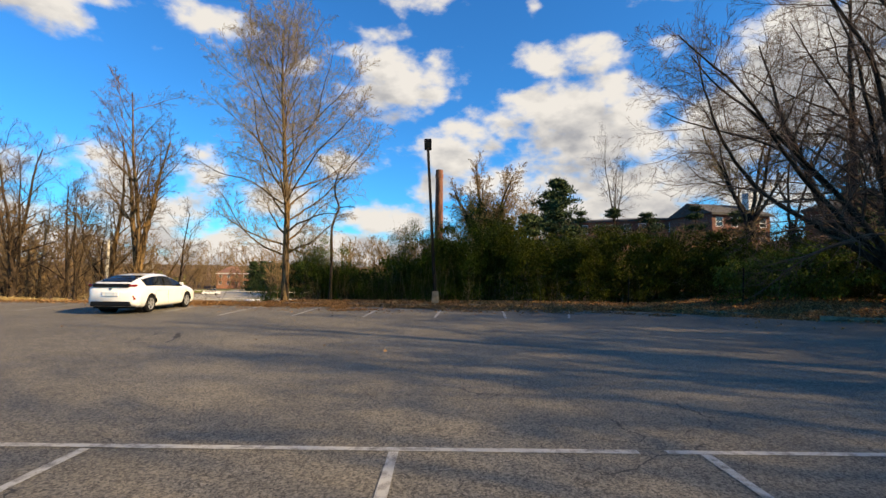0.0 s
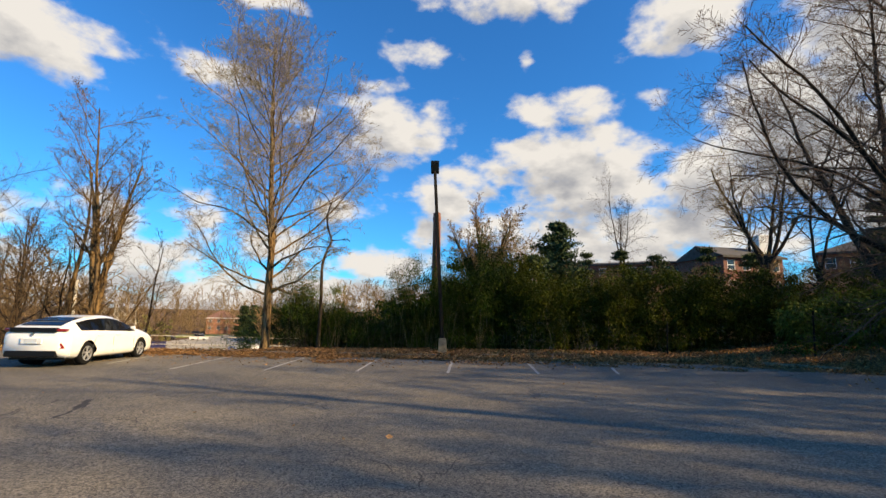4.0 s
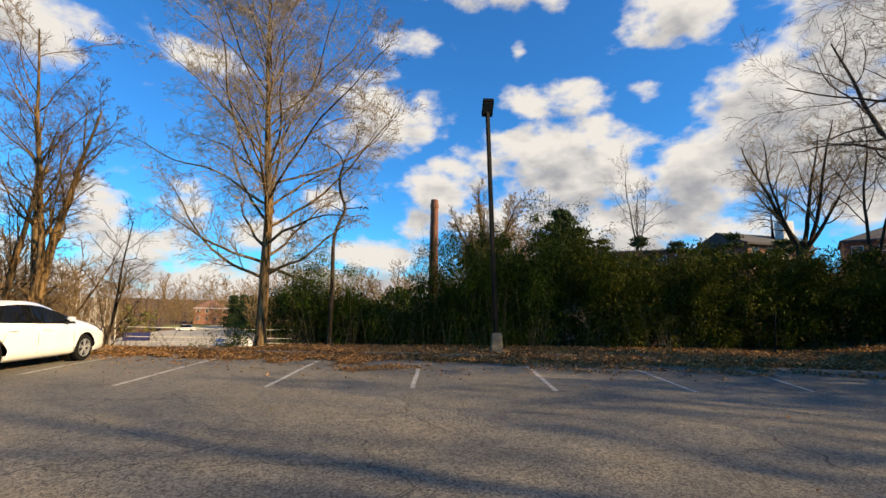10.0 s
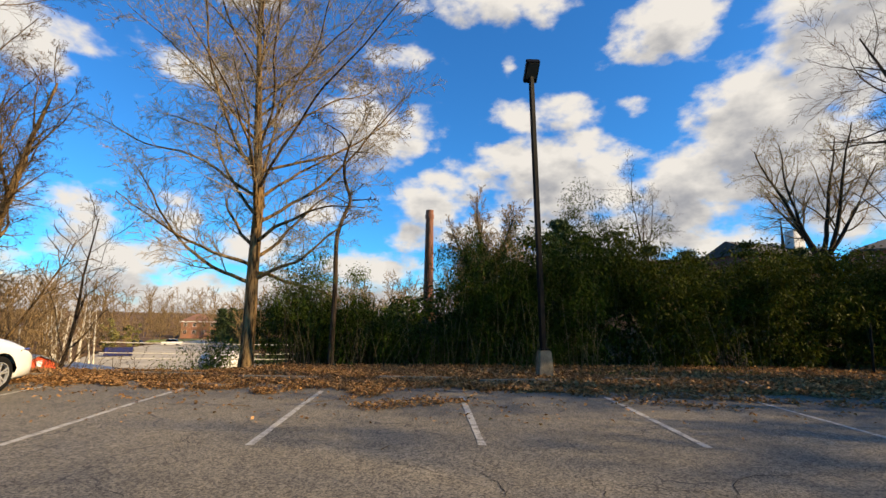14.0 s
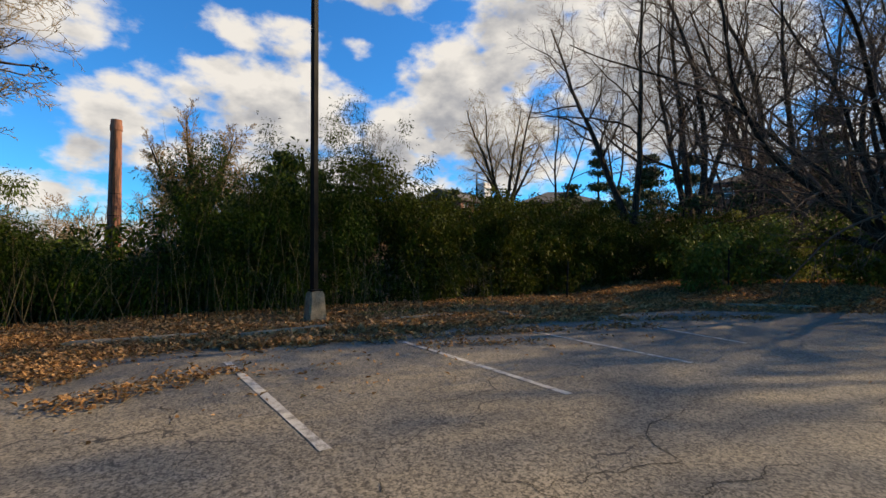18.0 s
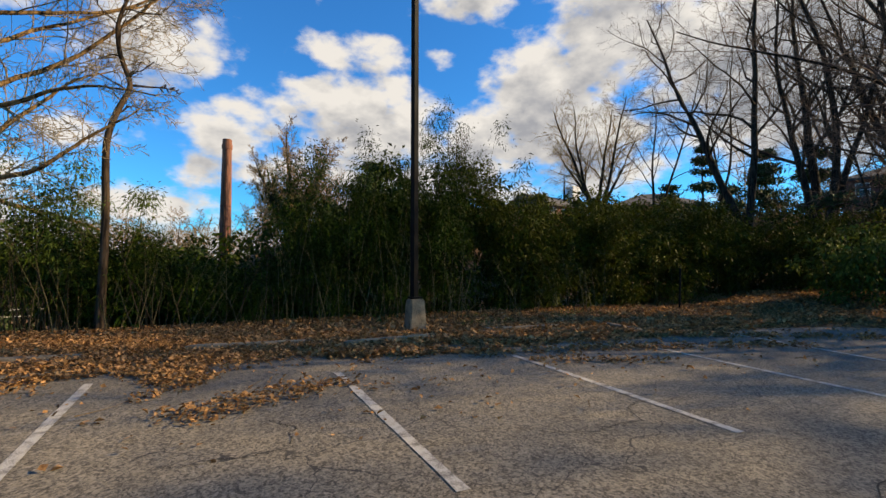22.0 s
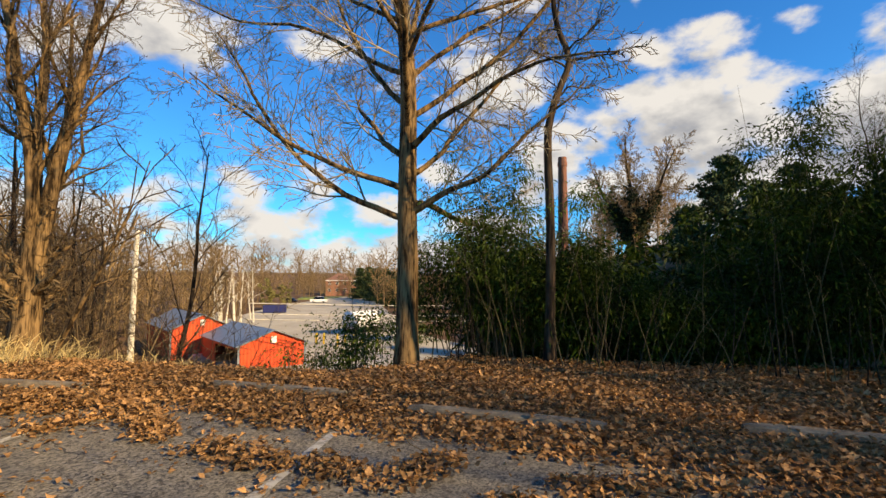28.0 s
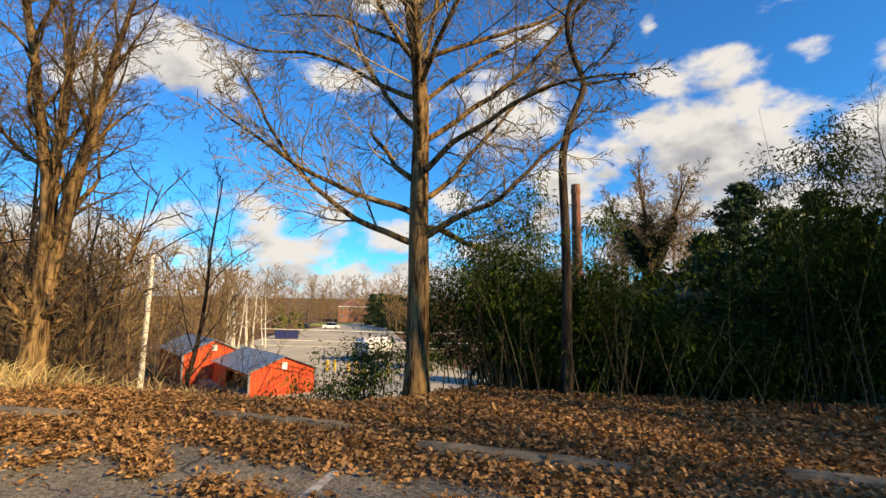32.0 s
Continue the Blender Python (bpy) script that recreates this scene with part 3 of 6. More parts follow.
def branch_out(rng, parents, count, t0, angle, ratio, points, wander, up, thick=0.55, shape=None, cap=None):
    """Side limbs along every parent; angle, up and shape may be functions of the place t on the parent."""
    groups = {}
    for line, radii in parents:
        groups.setdefault(len(line), []).append((line, radii))
    out = []
    for items in groups.values():
        line, radii = np.array([p for p, r in items]), np.array([r for p, r in items])
        ln = np.linalg.norm(np.diff(line, axis=1), axis=2).sum(1)
        n = np.full(len(items), count) if cap is None else np.maximum(1, (count * np.minimum(1.0, ln / cap)).astype(int))
        own = np.repeat(np.arange(len(items)), n)
        k = np.concatenate([np.arange(m) for m in n])
        m = len(own)
        t = np.minimum(t0 + (1 - t0) * (k + rng.uniform(0.1, 0.9, m)) / n[own], 0.985)
        turn = rng.uniform(0, 6.28, len(items))[own] + 2.4 * k + rng.normal(0, 0.5, m)
        f = t * (line.shape[1] - 1)
        i = np.minimum(f.astype(int), line.shape[1] - 2)
        g = (f - i)[:, None]
        d = line[own, i + 1] - line[own, i]
        p = line[own, i] + d * g
        r = radii[own, i] + (radii[own, i + 1] - radii[own, i]) * g[:, 0]
        d = d / (np.linalg.norm(d, axis=1, keepdims=True) + 1e-9)
        u = np.cross(d, np.where(np.abs(d[:, 2:3]) < 0.9, np.array([0.3, 0.2, 0.93]), np.array([1.0, 0, 0])))
        u /= np.linalg.norm(u, axis=1, keepdims=True) + 1e-9
        w = np.cross(d, u)
        side = u * np.cos(turn)[:, None] + w * np.sin(turn)[:, None]
        a = np.radians((angle(t) if callable(angle) else angle) + rng.normal(0, 8, m))[:, None]
        way = d * np.cos(a) + side * np.sin(a)
        l = ln[own] * ratio * rng.uniform(0.65, 1.15, m) * (shape(t) if shape else (1.15 - 0.6 * t))
        lift = np.zeros((m, 3))
        lift[:, 2] = up(t) if callable(up) else up
        step = (l / (points - 1))[:, None]
        path = [p]
        for _ in range(points - 1):
            way = way + rng.normal(0, wander, (m, 3)) + lift
            way = way / np.linalg.norm(way, axis=1, keepdims=True)
            p = p + way * step
            path.append(p)
        path = np.stack(path, 1)
        rad = np.maximum(r * thick, 0.004)[:, None] * (1 - 0.82 * np.linspace(0, 1, points))[None]
        out += list(zip(path, rad))
    return out


def tree(name, label, x, y, stems, levels, bark, twig_bark, seed, z=None, sides=(9, 6, 4, 3), buds=0, bud_material=None, ivy=0, twig_min=0.0045, category="tree", group="", fine=None):
    """stems: lines with radii for the trunk(s), from the base. levels: keyword sets for branch_out, coarse to fine."""
    rng = np.random.default_rng(seed)
    z = ground_at(x, y) - 0.1 if z is None else z
    top = thing(name, label, category, pose(x, y, z), group)
    here = stems(rng)
    v, f = tubes(here, sides[0])
    piece("trunk", mesh_from("trunk", v, f, True), bark, top)
    sets = [here]
    for i, lv in enumerate(levels):
        src = sets[-1] if not lv.get("all") else sum(sets, [])
        sets.append(branch_out(rng, src, **{k: q for k, q in lv.items() if k != "all"}))
    limbs = sets[1] if len(sets) > 1 else []
    for p, r in limbs if len(limbs) <= 60 else []:
        v, f = tubes([(p, np.maximum(r, 0.012))], sides[1])
        piece("limb", mesh_from("limb", v, f, True), bark, top)
    rest = [] if len(limbs) <= 60 else [(limbs, sides[1])]
    rest += [(s, sides[min(i + 2, 3)]) for i, s in enumerate(sets[2:])]
    for s, k in rest:
        s = [(p, np.maximum(r, twig_min)) for p, r in s]
        v, f = tubes(s, k)
        tagged(piece("fine_growth", mesh_from("fine_growth", v, f, True), twig_bark, top), kind="stuff")
    if buds:
        ends = np.array([p[-1] for p, r in sets[-1]] + [p[1] for p, r in sets[-1]])
        pick = ends[rng.integers(0, len(ends), buds)] + rng.normal(0, 0.12, (buds, 3))
        v, f = leaves(pick, rng.normal(size=(buds, 3)), 0.10, 0.07, rng)
        tagged(piece("bud_haze", mesh_from("bud_haze", v, f), bud_material, top), kind="stuff")
    if ivy:
        pts = []
        for p, r in here + limbs[:8]:
            k = rng.integers(0, max(1, int(len(p) * 0.55)), ivy)
            g = p[k] + (p[np.minimum(k + 1, len(p) - 1)] - p[k]) * rng.random((ivy, 1))
            pts.append(g + rng.normal(0, 1, (ivy, 3)) * np.array([0.55, 0.55, 0.5]))
        pts = np.concatenate(pts)
        v, f = leaves(pts, rng.normal(size=pts.shape), 0.5, 0.4, rng)
        tagged(piece("ivy", mesh_from("ivy", v, f), IVY, top, "dark ivy climbing the trunk"), kind="stuff")
    return top


def straight(h, r, n=14, wander=0.02, lean=(0, 0)):
    def stems(rng):
        line, rad = grow(rng, (0, 0, 0), (lean[0], lean[1], 1), h, r, n, wander, 0.02)
        rad[0] *= 1.25
        return [(line, rad)]
    return stems


def many(h, r, count, spread, seed_turn=0.0, n=12, base=0.9, wander=0.05, leans=None, thick=0.5, up=0.03):
    """A short bole that splits into several stems; leans gives each stem's angle from upright in degrees."""
    def stems(rng):
        bole = grow(rng, (0, 0, 0), (0, 0, 1), base, r, 5, 0.02, 0.0)
        bole = (bole[0], r * np.array([1.3, 1.08, 1.0, 0.95, 0.82]))
        out = [bole]
        for i in range(len(leans) if leans else count):
            a = seed_turn + (2.4 * i if leans else 6.283 * i / count) + rng.normal(0, 0.25)
            s = math.tan(radians(leans[i] if leans else spread * rng.uniform(0.5, 1.2)))
            tall = h * rng.uniform(0.75, 1.05)
            out.append(grow(rng, bole[0][-2] + np.array([math.cos(a), math.sin(a), 0]) * r * 0.35, (s * math.cos(a), s * math.sin(a), 1), tall, r * thick * rng.uniform(0.8, 1.2), n, wander, up))
        return out
    return stems


# the tall tree by the bank: level lower limbs, rising upper ones, a rounded head of fine twigs
tree("tall_bare_tree", "tall leafless tree with pale tan bark at the lot's edge", -8.6, 25.5, straight(15.4, 0.21, 24, 0.022), [
    dict(count=58, t0=0.165, angle=lambda t: np.interp(t, [0.165, 0.26, 0.4, 0.7, 0.95], [74, 62, 54, 41, 26]), ratio=1 / 15.4, points=18, wander=0.095,
         up=lambda t: np.interp(t, [0.165, 0.22, 0.34, 0.6], [-0.012, 0.012, 0.026, 0.016]), thick=0.37, shape=lambda t: np.interp(t, [0.165, 0.3, 0.45, 0.6, 0.8, 0.97], [4.4, 6.3, 7.4, 6.9, 5.0, 2.5])),
    dict(count=16, t0=0.14, angle=42, ratio=0.34, points=9, wander=0.13, up=0.022, thick=0.42, cap=4.0),
    dict(count=9, t0=0.12, angle=42, ratio=0.44, points=5, wander=0.14, up=0.02, thick=0.55),
    dict(count=4, t0=0.15, angle=38, ratio=0.52, points=2, wander=0.1, up=0.02, thick=0.6)], BARK_TAN, TWIG_GOLD, 11, twig_min=0.0056, sides=(12, 6, 3, 3))


def crooked(rng):
    pts = np.array([(-0.07, 0, -0.1), (-0.05, 0, 0.84), (-0.03, 0.02, 1.7), (-0.03, 0, 2.6), (-0.06, 0, 3.5), (-0.05, 0, 4.0), (0.1, 0, 4.55), (0.36, 0.03, 5.15), (0.12, 0, 5.75), (0.05, 0, 6.35), (0.2, 0, 6.9)])
    i = np.linspace(0, len(pts) - 1, 31)
    line = np.stack([np.interp(i, np.arange(len(pts)), pts[:, k]) for k in range(3)], 1)
    line[1:-1] = (line[:-2] + 2 * line[1:-1] + line[2:]) / 4
    rad = np.interp(np.linspace(0, 1, 31), [0, 0.1, 0.6, 1], [0.12, 0.085, 0.06, 0.035])
    right = grow(rng, line[-1], (0.55, 0, 0.9), 1.9, 0.03, 12, 0.16, 0.04)
    left = grow(rng, line[-1], (-0.3, 0.1, 0.9), 1.8, 0.028, 12, 0.16, 0.04)
    return [(line, rad), right, left, grow(rng, line[21], (1, 0.1, 0.1), 0.9, 0.03, 6, 0.12, -0.06)]


tree("crooked_tree", "slender crooked leafless tree with brown bark beside the bamboo", -6.1, 25.6, crooked, [
    dict(count=9, t0=0.55, angle=62, ratio=0.2, points=7, wander=0.2, up=0.02, thick=0.4),
    dict(count=6, t0=0.2, angle=45, ratio=0.4, points=4, wander=0.1, up=0.0, thick=0.55),
    dict(count=3, t0=0.3, angle=40, ratio=0.45, points=2, wander=0.1, up=0.0, thick=0.6)], BARK_BROWN, TWIG_GREY, 5, z=ground_at(-6.1, 25.6))

WOOD = [
    dict(count=13, t0=0.15, angle=40, ratio=0.42, points=12, wander=0.12, up=0.05, thick=0.48),
    dict(count=11, t0=0.12, angle=44, ratio=0.40, points=7, wander=0.15, up=0.03, thick=0.48),
    dict(count=8, t0=0.15, angle=42, ratio=0.45, points=4, wander=0.12, up=0.01, thick=0.55),
    dict(count=4, t0=0.2, angle=38, ratio=0.55, points=2, wander=0.1, up=0.0, thick=0.6)]
WOOD_LIGHT = [
    dict(count=15, t0=0.12, angle=46, ratio=0.40, points=9, wander=0.15, up=0.06, thick=0.42),
    dict(count=10, t0=0.12, angle=45, ratio=0.42, points=4, wander=0.14, up=0.03, thick=0.45),
    dict(count=7, t0=0.12, angle=42, ratio=0.5, points=2, wander=0.12, up=0.0, thick=0.55)]
SPARSE = [dict(count=13, t0=0.22, angle=44, ratio=0.44, points=10, wander=0.15, up=0.03, thick=0.5), dict(count=10, t0=0.12, angle=46, ratio=0.42, points=4, wander=0.15, up=0.01, thick=0.5), dict(count=7, t0=0.15, angle=44, ratio=0.46, points=2, wander=0.12, up=0.0, thick=0.55)]

# the edge of the wood beyond the white car
tree("twin_stem_tree", "leafless twin-stemmed tree with sunlit tan bark", -16.4, 25.0, many(8.6, 0.24, 2, 0, 0.2, 18, 3.0, 0.05, leans=(3, 17, 12), thick=0.62, up=0.02), WOOD, BARK_TAN, TWIG_BROWN, 21, sides=(10, 6, 4, 3), twig_min=0.004)
for i, (x, y, h, r) in enumerate([(-19.4, 27.2, 10.5, 0.17), (-22.5, 24.5, 9.5, 0.16), (-26.0, 27.5, 10.5, 0.17), (-28.2, 32.0, 11, 0.2), (-24.5, 30.5, 10.5, 0.15), (-30.0, 24.0, 10, 0.18), (-34, 27, 10.5, 0.2), (-23.0, 31.8, 10, 0.13), (-17.5, 30.0, 8.5, 0.1), (-25.0, 22.6, 8.5, 0.14), (-28.0, 21.0, 9, 0.15), (-32.0, 19.5, 9.5, 0.17), (-36.0, 22.0, 10, 0.17), (-19.0, 24.2, 6.5, 0.07), (-21.2, 26.0, 7.0, 0.08)]):
    tree("wood_edge_tree", "bare tree at the edge of the wood, brown branches", x, y, many(h * 0.8, r * 1.15, 2 + i % 2, 11, i, 12, h * 0.2, 0.06) if i % 2 else straight(h, r, 12, 0.05, (0.05 * (i % 3 - 1), 0)), WOOD_LIGHT, BARK_BROWN if i % 3 else BARK_TAN, TWIG_BROWN, 30 + i, group="trees at the edge of the wood", sides=(7, 4, 3, 3), twig_min=0.0042)

tree("leaning_sapling", "thin leaning bare sapling beside the twin-stemmed tree", -15.7, 24.9, straight(4.6, 0.055, 10, 0.03, (0.62, 0.1)), [dict(count=8, t0=0.4, angle=40, ratio=0.4, points=6, wander=0.15, up=0.04, thick=0.5), dict(count=6, t0=0.2, angle=42, ratio=0.45, points=4, wander=0.15, up=0.0, thick=0.55)], BARK_TAN, TWIG_BROWN, 55, sides=(7, 4, 3, 3))
rng = random.Random(61)
for i in range(14):
    a, r = radians(rng.uniform(-40.5, -33.5)), rng.uniform(74, 92)
    tree("slim_pale_tree", "slim pale-trunked bare tree at the edge of the yard", -6.3 + r * math.sin(a), 17.8 + r * math.cos(a), straight(rng.uniform(7.5, 11.0), 0.15, 10, 0.03, (rng.uniform(-0.1, 0.1), 0)), [dict(count=9, t0=0.35, angle=42, ratio=0.34, points=6, wander=0.15, up=0.04, thick=0.45), dict(count=6, t0=0.2, angle=42, ratio=0.45, points=4, wander=0.15, up=0.0, thick=0.55)], UPOLE, TWIG_TAN, 170 + i, group="slim trees by the yard", sides=(6, 4, 3, 3), twig_min=0.014)

# the broad many-stemmed tree on the leafy corner: arching stems, sweeping lower limbs, dense reddish twigs
tree("spreading_tree", "broad many-stemmed leafless tree with grey bark on a leafy corner", 16.4, 16.6, many(14.0, 0.4, 15, 0, 0.7, 22, 1.6, 0.085, leans=(46, 8, 56, 24, 40, 14, 50, 30, 62, 20, 42, 34, 58, 12, 48), thick=0.31, up=0.014), [
    dict(count=15, t0=0.13, angle=lambda t: 60 - 22 * t, ratio=0.40, points=12, wander=0.11, up=lambda t: -0.04 + 0.06 * t, thick=0.46),
    dict(count=13, t0=0.1, angle=44, ratio=0.40, points=6, wander=0.16, up=0.02, thick=0.48),
    dict(count=9, t0=0.15, angle=42, ratio=0.46, points=2, wander=0.14, up=0.03, thick=0.55)], BARK_GREY, TWIG_RED, 41, twig_min=0.005, sides=(9, 5, 3, 3))

# trees on the hillside behind the bamboo
HILL_TREES = [
    ("hill_tree", 36.5, 55.5, 13.5, 0.62, 5, 600), ("hill_tree", 26.5, 72, 13, 0.22, 3, 0), ("hill_tree", 29.0, 34.0, 21, 0.6, 2, 0), ("hill_tree", 33, 31.0, 23, 0.62, 4, 0), ("hill_tree", 36, 27.5, 22, 0.6, 3, 0),
    ("hill_tree", 33, 44.0, 16, 0.25, 2, 0), ("hill_tree", 31, 24.0, 20, 0.5, 2, 0), ("hill_tree", 24.6, 13.3, 18, 0.42, 2, 0), ("hill_tree", 30, 19.5, 17, 0.42, 2, 0), ("hill_tree", 24, 24.5, 13, 0.16, 2, 0), ("hill_tree", 47, 20, 16, 0.3, 2, 0), ("hill_tree", 44, 45, 17, 0.3, 2, 0)]
for i, (name, x, y, h, r, n, buds) in enumerate(HILL_TREES):
    tree(name, "tall leafless tree with dark grey bark on the hillside" if not buds else "leafless tree with olive buds on the hillside", x, y, straight(h, r, 13, 0.04) if n == 1 else many(h, r, n, 0, i, 16, 4.5, 0.07, leans=(3, 20, 28, 34, 24, 30), thick=0.38, up=0.045) if buds else many(h, r, n, 13, i, 16, 1.5 + i % 3, 0.07),
         [dict(lv) for lv in SPARSE], BARK_GREY, TWIG_TAN if buds else TWIG_GREY, 60 + i, buds=buds * 8, bud_material=BUDS, group="trees on the hillside", twig_min=0.006, sides=(8, 5, 3, 3), ivy=40 if x == 24.6 else 0)
tree("ivy_clad_tree", "great bare tree with stems wrapped in dark ivy", 9.0, 104.0, many(17.5, 0.9, 7, 0, 1.0, 14, 13.0, 0.06, leans=(12, 34, 26, 40, 18, 36, 30), thick=0.5), WOOD_LIGHT, BARK_GREY, TWIG_TAN, 80, z=-1.5, ivy=1300, twig_min=0.03, sides=(7, 4, 3, 3))
tree("distant_bare_tree", "bare tree far behind the bamboo", -12.0, 135.0, many(21.0, 0.5, 3, 20, 1.0, 10, 4.0, 0.08), WOOD_LIGHT, BARK_GREY, TWIG_TAN, 81, twig_min=0.03)


def conifer(name, label, x, y, h, w, seed, z=None, flat=True, base=0.35):
    """A pine: a bare pole with tiers of needle tufts on near-level boughs."""
    rng = np.random.default_rng(seed)
    top = thing(name, label, "tree", pose(x, y, ground_at(x, y) - 0.1 if z is None else z))
    trunk = grow(rng, (0, 0, 0), (0, 0, 1), h, h * 0.018, 10, 0.015, 0.0)
    v, f = tubes([trunk], 7)
    piece("trunk", mesh_from("trunk", v, f, True), BARK_BROWN, top)
    boughs, tufts = [], []
    tiers = int(h * (0.62 if flat else 1.1))
    for i in range(tiers):
        t = base + (1 - base) * (i + rng.random()) / tiers
        reach = w * (math.sin(math.pi * min(1, (t - base) / (1 - base) * 0.75 + 0.28)) ** 0.8 if flat else (1.03 - (t - base) / (1 - base)))
        for k in range(5 if flat else 7):
            a = rng.uniform(0, 6.28)
            bough = grow(rng, (0, 0, h * t), (math.cos(a), math.sin(a), 0.15 if flat else -0.1), reach * rng.uniform(0.6, 1.1), h * 0.004, 5, 0.1, 0.03)
            boughs.append(bough)
            n = 130 if flat else 75
            g = bough[0][rng.integers(1, 5, n)] + rng.normal(0, 1, (n, 3)) * np.array([0.12, 0.12, 0.028 if flat else 0.045]) * w
            tufts.append(g)
    v, f = tubes(boughs, 4)
    piece("bough_growth", mesh_from("bough_growth", v, f), BARK_BROWN, top)
    g = np.concatenate(tufts)
    v, f = leaves(g, rng.normal(size=g.shape) + np.array([0, 0, 0.5]), w * 0.14, w * 0.055, rng)
    tagged(piece("crown", mesh_from("crown", v, f), PINE, top), kind="stuff")
    return top


conifer("pine_tree", "dark green pine with flat tiers behind the bamboo", 30.0, 122.0, 24.0, 6.6, 90, z=3.0)
conifer("cedar_tree", "dark evergreen cedar on the hillside", 33.0, 22.5, 11.0, 2.6, 91, flat=False, base=0.1)
conifer("cedar_tree", "dark evergreen cedar on the hillside", 38.0, 43.0, 8.5, 2.4, 92, flat=False, base=0.1)
conifer("cedar_tree", "dark evergreen cedar below the bank", -6.0, 60.0, 9.0, 4.2, 93, flat=False, base=0.05)
conifer("cedar_tree", "dark evergreen at the yard's edge", -22.0, 72.0, 9.5, 3.2, 94, flat=False, base=0.05)

for i, (x, y, h, w) in enumerate([(27.5, 28.0, 5.5, 2.4), (32.0, 27.0, 6.0, 2.6), (37.0, 33.0, 7.0, 3.0), (42.0, 25.0, 7.5, 3.2), (30.5, 21.0, 5.5, 2.4), (46.0, 30.0, 8.0, 3.4), (41.0, 39.0, 6.5, 3.0), (34.0, 38.0, 5.0, 2.6), (37.0, 17.0, 6.0, 2.6), (46.0, 17.0, 7.0, 3.6), (52.0, 20.0, 8.0, 4.0), (20.0, 68.0, 4.4, 2.6), (24.5, 67.0, 4.6, 2.8), (29.0, 66.0, 4.6, 2.8), (33.5, 62.0, 5.0, 2.8), (38.0, 60.0, 5.2, 2.8), (50.0, 56.0, 6.0, 3.4), (6.5, 62.0, 5.5, 4.0), (11.0, 60.0, 5.5, 4.0), (15.5, 64.0, 5.0, 4.0), (9.0, 72.0, 6.0, 4.2), (13.5, 50.0, 4.0, 3.4)]):
    conifer("hillside_evergreen", "dark broad evergreen among the trees on the hillside", x, y, h, w, 700 + i, flat=False, base=0.03)

# off to the south-east: the trees whose shadows lie across the lot
ROADSIDE = [dict(count=11, t0=0.24, angle=46, ratio=0.42, points=10, wander=0.12, up=0.03, thick=0.5), dict(count=8, t0=0.15, angle=46, ratio=0.42, points=4, wander=0.15, up=0.01, thick=0.5), dict(count=6, t0=0.15, angle=44, ratio=0.46, points=2, wander=0.12, up=0.0, thick=0.55)]
for i, (x, y, h, r, n) in enumerate([(24.5, 1.1, 19, 0.34, 1), (32.0, -1.0, 20, 0.36, 3), (28.5, -3.2, 19, 0.34, 2), (23.5, -4.8, 16, 0.3, 3), (36.0, 2.5, 22, 0.4, 3), (27.0, -8.5, 17, 0.32, 2), (34.0, -5.5, 20, 0.34, 2), (40.0, -1.0, 22, 0.4, 3), (26.5, -1.2, 15, 0.26, 2), (25.5, 4.0, 16, 0.3, 2), (30.0, 3.4, 18, 0.3, 2), (34.5, 3.4, 19, 0.34, 2), (39.0, 2.6, 19, 0.4, 3), (42.5, 1.4, 20.5, 0.42, 3), (46.5, -0.4, 22, 0.42, 2), (44.0, -4.0, 22, 0.4, 3)]):
    tree("roadside_tree", "leafless roadside tree that shades the lot", x, y, straight(h, r, 14, 0.03) if n == 1 else many(h * 0.85, r, n, 16, i, 12, 2.5, 0.06), [dict(lv) for lv in ROADSIDE], BARK_GREY, TWIG_GREY, 100 + i, group="roadside trees", twig_min=0.012 if x < 34 else 0.028, sides=(7, 4, 3, 3))


